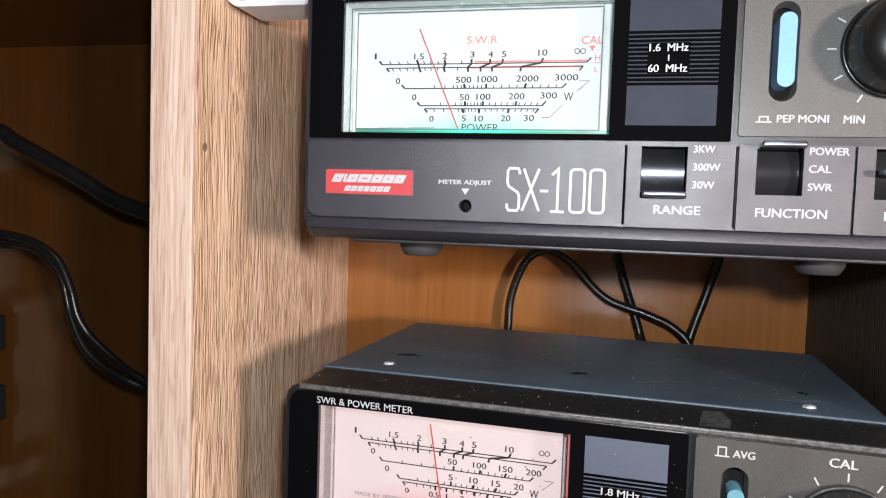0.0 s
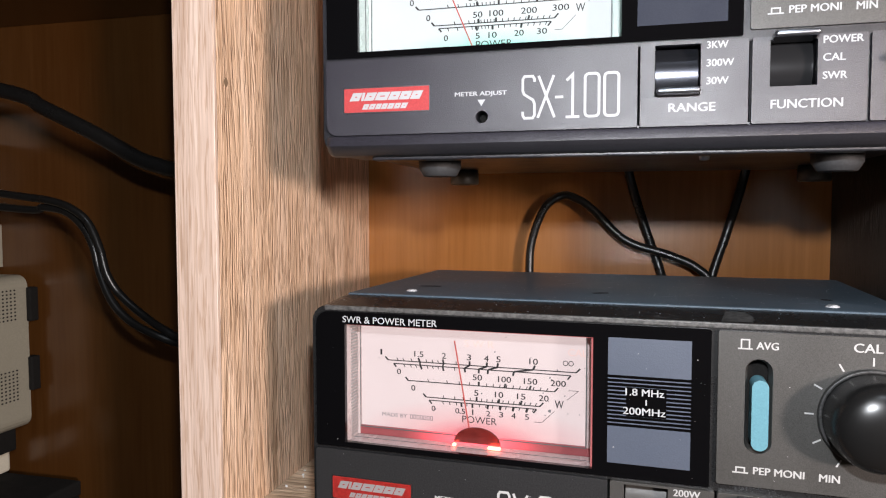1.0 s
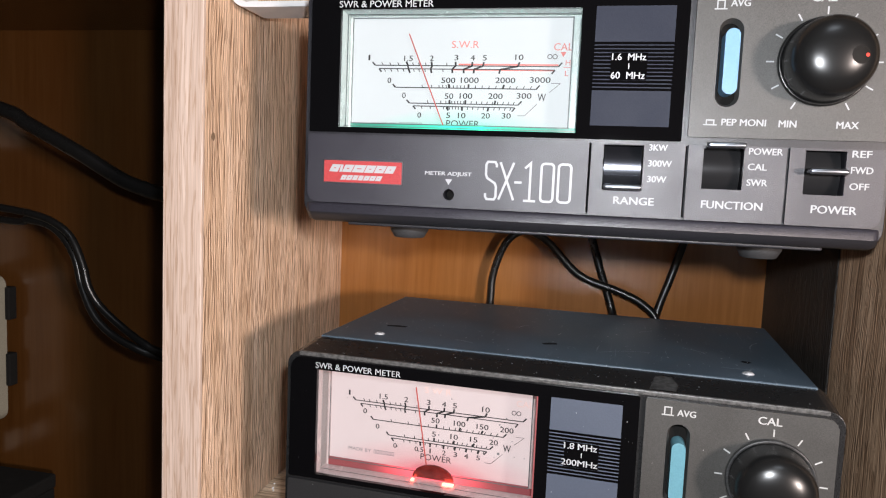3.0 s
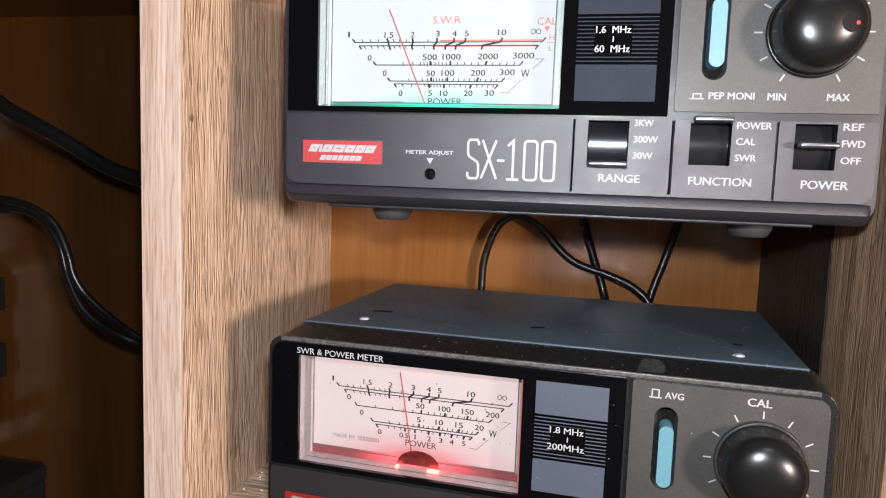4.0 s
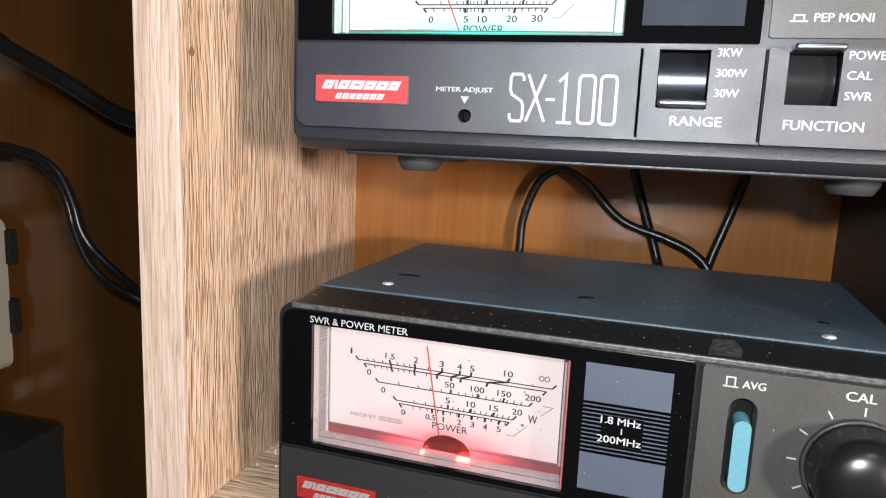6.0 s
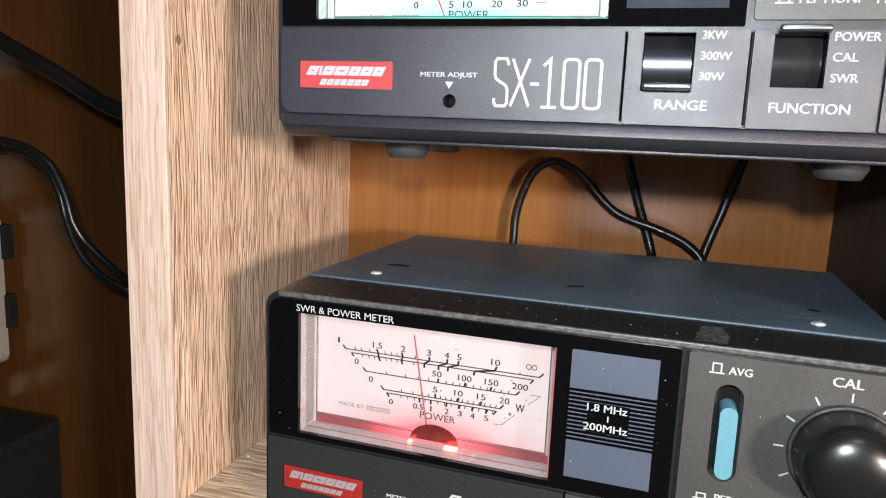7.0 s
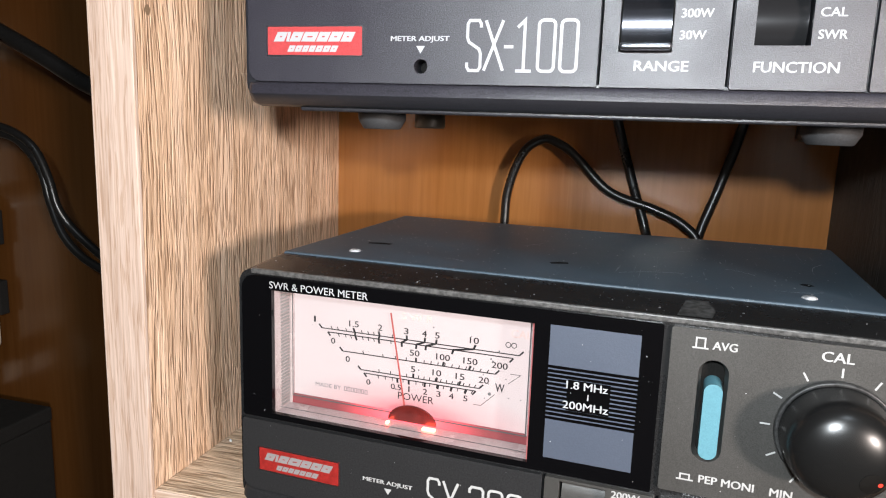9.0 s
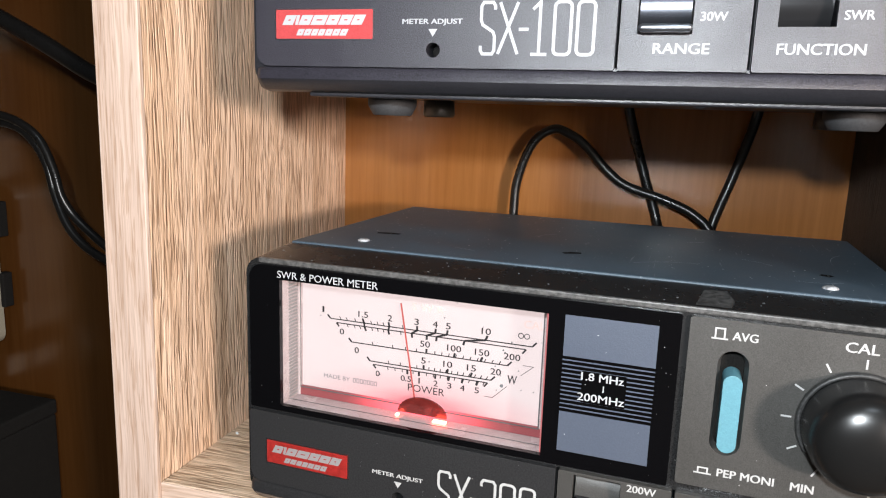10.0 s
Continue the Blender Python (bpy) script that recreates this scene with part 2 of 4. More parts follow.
def lit_dial(name, base, glowing, strength, lamp_colour, lamp_at, reach):
    """A translucent dial card, lit from behind by the meter's own lamp."""
    mat, tree, b = material(name, base, 0.6, 0, 0.3)
    v = coords(tree)
    n = noise_tex(tree, v, 70, 5, 0.6)
    c = ramp(tree, n, [(0.3, tuple(x * 0.93 for x in base)), (0.6, base)])
    tree.links.new(c, b.inputs["Base Color"])
    # the coloured lamp shines through the card's lower edge
    off = tree.nodes.new("ShaderNodeVectorMath")
    off.operation = "SUBTRACT"
    off.inputs[1].default_value = (lamp_at[0] * MM, 0.011, lamp_at[1] * MM)
    tree.links.new(v, off.inputs[0])
    sc = tree.nodes.new("ShaderNodeVectorMath")
    sc.operation = "MULTIPLY"
    sc.inputs[1].default_value = (1000 / reach[0], 0, 1000 / reach[1])
    tree.links.new(off.outputs[0], sc.inputs[0])
    ln = tree.nodes.new("ShaderNodeVectorMath")
    ln.operation = "LENGTH"
    tree.links.new(sc.outputs[0], ln.inputs[0])
    near = ramp(tree, ln.outputs["Value"], [(0.28, grey(1.0)), (0.55, grey(0.42)), (1.0, grey(0.0))])
    tree.links.new(mix(tree, near, glowing, lamp_colour), b.inputs["Emission Color"])
    b.inputs["Emission Strength"].default_value = strength
    return mat


DIAL_WHITE = lit_dial("dial_white", (0.17, 0.18, 0.185), (0.89, 0.94, 1.0), 0.62, (0.0, 0.95, 0.72), (45.0, 31.5), (30.0, 7.0))
DIAL_STAINED = lit_dial("dial_stained", (0.17, 0.155, 0.16), (1.0, 0.80, 0.81), 0.57, (1.0, 0.16, 0.20), (46.0, 32.0), (36.0, 11.0))


def pipe_glow(name, colour, strength, centre, reach, floor):
    """Clear plastic rim that carries the lamp's light, brightest beside the lamp."""
    mat, tree, b = material(name, tuple(0.04 + 0.16 * c for c in colour), 0.2)
    sep = tree.nodes.new("ShaderNodeSeparateXYZ")
    tree.links.new(tree.nodes.new("ShaderNodeTexCoord").outputs["Object"], sep.inputs[0])
    m = tree.nodes.new("ShaderNodeMapRange")
    m.interpolation_type = "SMOOTHSTEP"
    off = tree.nodes.new("ShaderNodeMath")
    off.operation = "SUBTRACT"
    off.inputs[1].default_value = centre * MM
    ab = tree.nodes.new("ShaderNodeMath")
    ab.operation = "ABSOLUTE"
    tree.links.new(sep.outputs["X"], off.inputs[0])
    tree.links.new(off.outputs[0], ab.inputs[0])
    tree.links.new(ab.outputs[0], m.inputs["Value"])
    m.inputs["From Min"].default_value, m.inputs["From Max"].default_value = 0.0, reach * MM
    m.inputs["To Min"].default_value, m.inputs["To Max"].default_value = strength, floor
    b.inputs["Emission Color"].default_value = (*colour, 1)
    tree.links.new(m.outputs[0], b.inputs["Emission Strength"])
    return mat


RIM_GREEN = pipe_glow("green_light_rim", (0.0, 0.82, 0.55), 1.0, 45.0, 32.0, 0.14)
RIM_RED = pipe_glow("red_light_rim", (1.0, 0.09, 0.12), 2.0, 45.0, 22.0, 0.05)
RIM_RED_TOP = pipe_glow("red_upper_rim", (1.0, 0.24, 0.25), 0.4, 62.0, 60.0, 0.08)
LED_GREEN = glow("green_led", (0.0, 1.0, 0.70), 60.0)
LED_RED = glow("red_led", (1.0, 0.10, 0.06), 14.0)

# ==== mesh helpers (millimetres) ====


def part(name, bm, mat, parent=None, label="", smooth=False):
    mesh = bpy.data.meshes.new(name)
    bmesh.ops.recalc_face_normals(bm, faces=bm.faces)
    for f in bm.faces:
        f.smooth = smooth
    bm.to_mesh(mesh)
    bm.free()
    mesh.transform(Matrix.Scale(MM, 4))
    mesh.materials.append(mat)
    ob = new(name, mesh)
    ob.parent = parent
    if label:
        ob["label"] = label
    return ob


def thing(name, place, rz, label, category, group=""):
    ob = new(name)
    ob.empty_display_size = 0.01
    ob.matrix_world = pose(place[0] * MM, place[1] * MM, Z0 + place[2] * MM, 0, 0, rz)
    return tagged(ob, label, category, group)


def box(bm, x0, x1, y0, y1, z0, z1, bevel=0.0, seg=2):
    m = Matrix.LocRotScale(((x0 + x1) / 2, (y0 + y1) / 2, (z0 + z1) / 2), None, (x1 - x0, y1 - y0, z1 - z0))
    verts = bmesh.ops.create_cube(bm, size=1, matrix=m)["verts"]
    if bevel:
        edges = list({e for v in verts for e in v.link_edges})
        bmesh.ops.bevel(bm, geom=edges, offset=bevel, segments=seg, profile=0.5, affect="EDGES")
    return bm


def rrect(x0, x1, z0, z1, r, n=5):
    """Corners of a rounded rectangle; r is one radius or four: lower left, lower right, upper right, upper left."""
    r = (r,) * 4 if isinstance(r, (int, float)) else r
    pts = []
    for i, (cx, cz, a) in enumerate(((x0, z0, 180), (x1, z0, 270), (x1, z1, 0), (x0, z1, 90))):
        q = r[i]
        if q <= 0:
            pts.append((cx, cz))
            continue
        ox, oz = cx + (q if cx == x0 else -q), cz + (q if cz == z0 else -q)
        for k in range(n + 1):
            t = radians(a + 90 * k / n)
            pts.append((ox + q * math.cos(t), oz + q * math.sin(t)))
    return pts


def circle(cx, cz, r, n=28):
    return [(cx + r * math.cos(2 * math.pi * k / n), cz + r * math.sin(2 * math.pi * k / n)) for k in range(n)]


def plate(bm, outer, holes, y0, y1, bevel=0.0):
    """A slab in the x-z plane from y0 (front) to y1, with holes through it."""
    edges = []
    for loop in (outer, *holes):
        vs = [bm.verts.new((x, y0, z)) for x, z in loop]
        edges += [bm.edges.new((vs[i], vs[(i + 1) % len(vs)])) for i in range(len(vs))]
    faces = [g for g in bmesh.ops.triangle_fill(bm, use_beauty=True, use_dissolve=False, edges=edges)["geom"] if isinstance(g, bmesh.types.BMFace)]
    made = bmesh.ops.extrude_face_region(bm, geom=faces)["geom"]
    for g in made:
        if isinstance(g, bmesh.types.BMVert):
            g.co.y = y1
    if bevel:
        bmesh.ops.recalc_face_normals(bm, faces=bm.faces)
        front = [e for e in edges if e.is_valid]
        bmesh.ops.bevel(bm, geom=front, offset=bevel, segments=2, profile=0.5, affect="EDGES", clamp_overlap=True)
    return bm


def lathe(bm, profile, cx, cz, n=48):
    """Turned about an axis along y: profile of (radius, y)."""
    rings = []
    for r, y in profile:
        if r < 1e-4:
            rings.append([bm.verts.new((cx, y, cz))])
        else:
            rings.append([bm.verts.new((cx + r * math.cos(2 * math.pi * k / n), y, cz + r * math.sin(2 * math.pi * k / n))) for k in range(n)])
    for a, b in zip(rings, rings[1:]):
        for k in range(n):
            q = [a[k % len(a)], a[(k + 1) % len(a)], b[(k + 1) % len(b)], b[k % len(b)]]
            q = list(dict.fromkeys(q))
            if len(q) > 2:
                bm.faces.new(q)
    return bm


def lathe_z(bm, profile, cx, cy, n=32):
    """Turned about an upright axis: profile of (radius, z)."""
    rings = []
    for r, z in profile:
        if r < 1e-4:
            rings.append([bm.verts.new((cx, cy, z))])
        else:
            rings.append([bm.verts.new((cx + r * math.cos(2 * math.pi * k / n), cy + r * math.sin(2 * math.pi * k / n), z)) for k in range(n)])
    for a, b in zip(rings, rings[1:]):
        for k in range(n):
            q = list(dict.fromkeys([a[k % len(a)], a[(k + 1) % len(a)], b[(k + 1) % len(b)], b[k % len(b)]]))
            if len(q) > 2:
                bm.faces.new(q)
    return bm


def quad(bm, x0, x1, z0, z1, y, lean=0.0):
    """A flat printed rectangle; lean shifts its upper edge to the right."""
    bm.faces.new([bm.verts.new(p) for p in ((x0, y, z0), (x1, y, z0), (x1 + lean, y, z1), (x0 + lean, y, z1))])
    return bm


def stroke(bm, pts, w, y, closed=False):
    """A printed line of width w through points (x, z)."""
    n = len(pts)
    left, right = [], []
    for i, (x, z) in enumerate(pts):
        a = Vector(pts[i - 1]) if (i > 0 or closed) else None
        c = Vector(pts[(i + 1) % n]) if (i < n - 1 or closed) else None
        p = Vector((x, z))
        d1 = (p - a).normalized() if a is not None else (c - p).normalized()
        d2 = (c - p).normalized() if c is not None else d1
        t = (d1 + d2).normalized() if (d1 + d2).length > 1e-6 else d1
        nrm = Vector((-t.y, t.x))
        k = min(1.0 / max(nrm.dot(Vector((-d1.y, d1.x))), 0.35), 2.5) * w / 2
        left.append(bm.verts.new((x + nrm.x * k, y, z + nrm.y * k)))
        right.append(bm.verts.new((x - nrm.x * k, y, z - nrm.y * k)))
    for i in range(n if closed else n - 1):
        j = (i + 1) % n
        bm.faces.new((left[i], left[j], right[j], right[i]))
    return bm


def writing(name, words, x0, x1, z0, z1, y, mat, parent, bold=0.0, slant=0.0):
    """Printed words that fill the given rectangle of the front."""
    cu = bpy.data.curves.new(name, "FONT")
    cu.body, cu.shear, cu.resolution_u = words, slant, 3
    tmp = bpy.data.objects.new(name, cu)
    scene.collection.objects.link(tmp)
    bpy.context.view_layer.update()
    mesh = bpy.data.meshes.new_from_object(tmp.evaluated_get(bpy.context.evaluated_depsgraph_get()))
    bpy.data.objects.remove(tmp)
    bpy.data.curves.remove(cu)
    xs, zs = [v.co.x for v in mesh.vertices], [v.co.y for v in mesh.vertices]
    ax, az = (x1 - x0) / (max(xs) - min(xs)), (z1 - z0) / (max(zs) - min(zs))
    lx, lz = min(xs), min(zs)
    for v in mesh.vertices:
        v.co = Vector((x0 + (v.co.x - lx) * ax, y, z0 + (v.co.y - lz) * az)) * MM
    if bold:
        # heavier strokes: the same letters laid over themselves a hair to either side
        bm = bmesh.new()
        for k in (-1, 0, 1):
            first = len(bm.verts)
            bm.from_mesh(mesh)
            bm.verts.ensure_lookup_table()
            for v in bm.verts[first:]:
                v.co += Vector((k * bold, -0.004 * k, k * bold * 0.4)) * MM
        bm.to_mesh(mesh)
        bm.free()
    mesh.materials.append(mat)
    ob = new(name, mesh)
    ob.parent = parent
    return ob


def centred(words, cx, z, cap, width, y, mat, parent, bold=0.06):
    return writing("lettering", words, cx - width / 2, cx + width / 2, z, z + cap, y, mat, parent, bold)


def tube(name, pts, radius, mat, parent=None, label=""):
    """A round cable through points, smoothed."""
    P = [Vector(p) for p in pts]
    path = []
    for i in range(len(P) - 1):
        p0, p1, p2, p3 = P[max(i - 1, 0)], P[i], P[i + 1], P[min(i + 2, len(P) - 1)]
        for k in range(8):
            t = k / 8
            path.append(0.5 * (2 * p1 + (p2 - p0) * t + (2 * p0 - 5 * p1 + 4 * p2 - p3) * t * t + (3 * p1 - p0 - 3 * p2 + p3) * t ** 3))
    path.append(P[-1])
    bm, rings, up = bmesh.new(), [], Vector((0, 1, 0.01))
    for i, p in enumerate(path):
        d = (path[min(i + 1, len(path) - 1)] - path[max(i - 1, 0)]).normalized()
        a = (up - d * up.dot(d)).normalized()
        b = d.cross(a)
        rings.append([bm.verts.new(p + radius * (a * math.cos(2 * math.pi * k / 14) + b * math.sin(2 * math.pi * k / 14))) for k in range(14)])
    for r, s in zip(rings, rings[1:]):
        for k in range(14):
            bm.faces.new((r[k], r[(k + 1) % 14], s[(k + 1) % 14], s[k]))
    bm.faces.new(rings[0])
    bm.faces.new(list(reversed(rings[-1])))
    return part(name, bm, mat, parent, label, True)


def structure(name, bm, mat, label):
    ob = part(name, bm, mat)
    ob.location = (0, 0, Z0)
    return tagged(ob, label, kind="structure")


def boxed(*args, bevel=0.0):
    return box(bmesh.new(), *args, bevel=bevel)


# ==== the cabinet ====
FLOOR, BACK = -105.5, 136.0
structure("wall_panel_left", boxed(-50.0, -36.6, 9.32, BACK, -420, 420), OAK, "oak-print upright panel between two cabinet bays")
bm = bmesh.new()
bm.faces.new([bm.verts.new((-36.55, 14.4 + 1.1 * math.cos(k * math.pi / 8), 28.4 + 1.4 * math.sin(k * math.pi / 8))) for k in range(16)])
peg = part("peg_plug", bm, PLUG, bpy.data.objects["wall_panel_left"], "small brown plug in the panel")
structure("trim_edge_band_left", boxed(-50.15, -36.45, 7.9, 9.3, -420, 420, bevel=0.3), OAK_EDGE, "paler oak edge band on the front of the upright panel")
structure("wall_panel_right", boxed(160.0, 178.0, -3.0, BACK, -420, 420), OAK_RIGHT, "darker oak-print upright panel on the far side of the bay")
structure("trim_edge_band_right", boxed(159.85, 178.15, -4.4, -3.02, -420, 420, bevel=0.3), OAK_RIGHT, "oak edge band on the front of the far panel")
# added dark sheet in place of the shade on this panel's inner face
structure("wall_shade_sheet_right", boxed(159.4, 159.95, 47.0, BACK - 0.1, -420, 420, bevel=0.2), OAK_SHADE, "thin dark sheet standing in for shade on the far panel")
structure("wall_backboard_side_bay", boxed(-420, -45.2, BACK, BACK + 6, -420, 420), BEECH_SHADED, "wood-print backboard of the side bay, its shade in the colour")
structure("wall_backboard", boxed(-45, 420, BACK, BACK + 6, -420, 420), BEECH, "orange-brown beech-print backboard of the cabinet")
structure("shelf_floor", boxed(-36.5, 159.9, 9.6, BACK - 0.1, FLOOR - 16, FLOOR, bevel=0.4), OAK_FLOOR, "oak-print shelf under the lower meter")
structure("trim_edge_band_shelf", boxed(-36.4, 159.9, 9.0, 9.58, FLOOR - 16, FLOOR - 0.1, bevel=0.2), OAK_EDGE_SHELF, "paler oak edge band on the shelf")
structure("shelf_over_bay", boxed(-36.5, 159.9, 9.6, BACK - 0.1, 190, 206, bevel=0.4), OAK_FLOOR, "oak-print shelf over the bay")
structure("shelf_over_side_bay", boxed(-410, -50.2, 40.0, BACK - 0.1, 88, 104, bevel=0.4), BEECH_SHADED, "brown shelf over the side bay, its shade in the colour")
structure("shelf_of_side_bay", boxed(-410, -50.2, 9.6, BACK - 0.1, -246, -230, bevel=0.4), BEECH_SHADED, "brown shelf at the side bay's foot, its shade in the colour")
structure("wall_panel_far_left", boxed(-420, -410.2, 9.0, BACK, -420, 420), BEECH_SHADED, "brown outer side of the cabinet, its shade in the colour")

# ==== the room round it, plain ====
for nm, b in (("wall_north", (-2000, 2000, 160, 220, -1200, 1300)), ("wall_south", (-2000, 2000, -2260, -2200, -1200, 1300)),
              ("wall_west", (-2060, -2002, -2200, 160, -1200, 1300)), ("wall_east", (2002, 2060, -2200, 160, -1200, 1300))):
    structure(nm, boxed(*b), WALL_PAINT, "plain painted wall of the room")
structure("floor", boxed(-2060, 2060, -2260, 220, -1260, -1202), CARPET, "plain floor of the room")
structure("ceiling", boxed(-2060, 2060, -2260, 220, 1302, 1340), WALL_PAINT, "plain painted ceiling of the room")

# ==== the two meters ====
GLYPHS = {
    "S": [[(1, 0.86), (1, 0.93), (0.85, 1), (0.15, 1), (0, 0.93), (0, 0.66), (0.12, 0.57), (0.88, 0.43), (1, 0.34), (1, 0.07), (0.85, 0), (0.15, 0), (0, 0.07), (0, 0.16)]],
    "X": [[(0, 0), (0.95, 1)], [(0.05, 1), (1, 0)]],
    "-": [[(0, 0.48), (1, 0.48)]],
    "1": [[(0.05, 0.86), (0.5, 1), (0.5, 0)], [(0, 0), (1, 0)]],
    "2": [[(0, 0.84), (0, 0.93), (0.15, 1), (0.85, 1), (1, 0.93), (1, 0.6), (0, 0.12), (0, 0), (1, 0)]],
}


def type_sign(parent, digits, y, ink):
    """The tall thin-lined type designation on the lower front."""
    bm = bmesh.new()
    z0, h, w = 12.9, 10.2, 0.64
    spots = [("S", 54.2, 2.9), ("X", 57.9, 4.1), ("-", 62.1, 2.0)]
    spots += [(d, x, 3.3) for d, x in zip(digits, (64.7, 69.3, 73.9))]
    for ch, x, wide in spots:
        if ch == "0":
            stroke(bm, rrect(x, x + wide, z0, z0 + h, 0.9, 3), w, y, True)
            continue
        for k, line in enumerate(GLYPHS[ch]):
            stroke(bm, [(x + a * wide, z0 + b * h) for a, b in line], w, y - 0.03 * k)
    return part("type_sign", bm, ink, parent)


def badge(parent, y, plate_mat, ink, worn):
    """Red name badge; its lettering is kept as plain slanted hollow bars."""
    bm = bmesh.new()
    plate(bm, rrect(7.0, 30.4, 15.7, 22.1, 0.3), [], y - 0.25, y + 0.1)
    b = part("badge", bm, plate_mat, parent, "scuffed red badge" if worn else "red badge")
    rim = bmesh.new()
    stroke(rim, rrect(7.0, 30.4, 15.7, 22.1, 0.3, 2), 0.22, y - 0.27, True)
    part("badge_rim", rim, STEEL, b)
    rows = ((8.9, (2.5, 0.75, 2.6, 3.3, 2.6, 2.7, 2.5), 18.75, 2.1, 0.6, 0.92, 0.34), (12.2, (1.45, 1.5, 1.35, 1.35, 1.5, 1.5, 1.5), 16.5, 1.4, 0.4, 0.58, 0.3))
    for x, widths, z0, h, lean, w, gap in rows:
        for k, wide in enumerate(widths):
            bm = bmesh.new()
            if wide < 1.0:
                quad(bm, x, x + wide, z0, z0 + h, y - 0.3, lean)
            else:
                i = w * 0.5
                ring = [(x + i, z0 + i), (x + wide - i, z0 + i), (x + wide - i + lean, z0 + h - i), (x + i + lean, z0 + h - i)]
                stroke(bm, ring, w, y - 0.3, True)
            part("badge_mark", bm, ink, b)
            x += wide + gap
    return b


def slider(parent, lever_z, hole, worn, bright):
    """A slide switch: dark drum in its slot and a bright lever."""
    x0, x1, z0, z1 = hole
    back = part("slot_back", boxed(x0 - 0.3, x1 + 0.3, 7.0, 7.8, z0 - 0.3, z1 + 0.3), MATT_BLACK, parent)
    bm = bmesh.new()
    n, r = 14, 8.5
    rows = []
    for k in range(n + 1):
        a = radians(-44 + 88 * k / n)
        rows.append([bm.verts.new((x, 2.6 + r - r * math.cos(a), (z0 + z1) / 2 + r * math.sin(a))) for x in (x0 + 0.25, x1 - 0.25)])
    for a, b in zip(rows, rows[1:]):
        bm.faces.new((a[0], a[1], b[1], b[0]))
    part("drum", bm, WORN_GREY if worn else DRUM_STEEL if bright else DARK_STEEL, parent, "", True)
    bm = bmesh.new()
    box(bm, x0 + 0.3, x1 - 0.2, -3.4, 4.0, lever_z - 0.75, lever_z + 0.75, 0.55, 3)
    lever = part("lever", bm, DARK_STEEL, parent, "black slide lever with a bright edge")
    bm = bmesh.new()
    box(bm, x0 + 0.25, x1 - 0.15, -3.9, -2.5, lever_z - 0.75, lever_z + 0.75, 0.68, 4)
    part("lever_edge", bm, STEEL, lever, "bright metal edge", True)
    return back


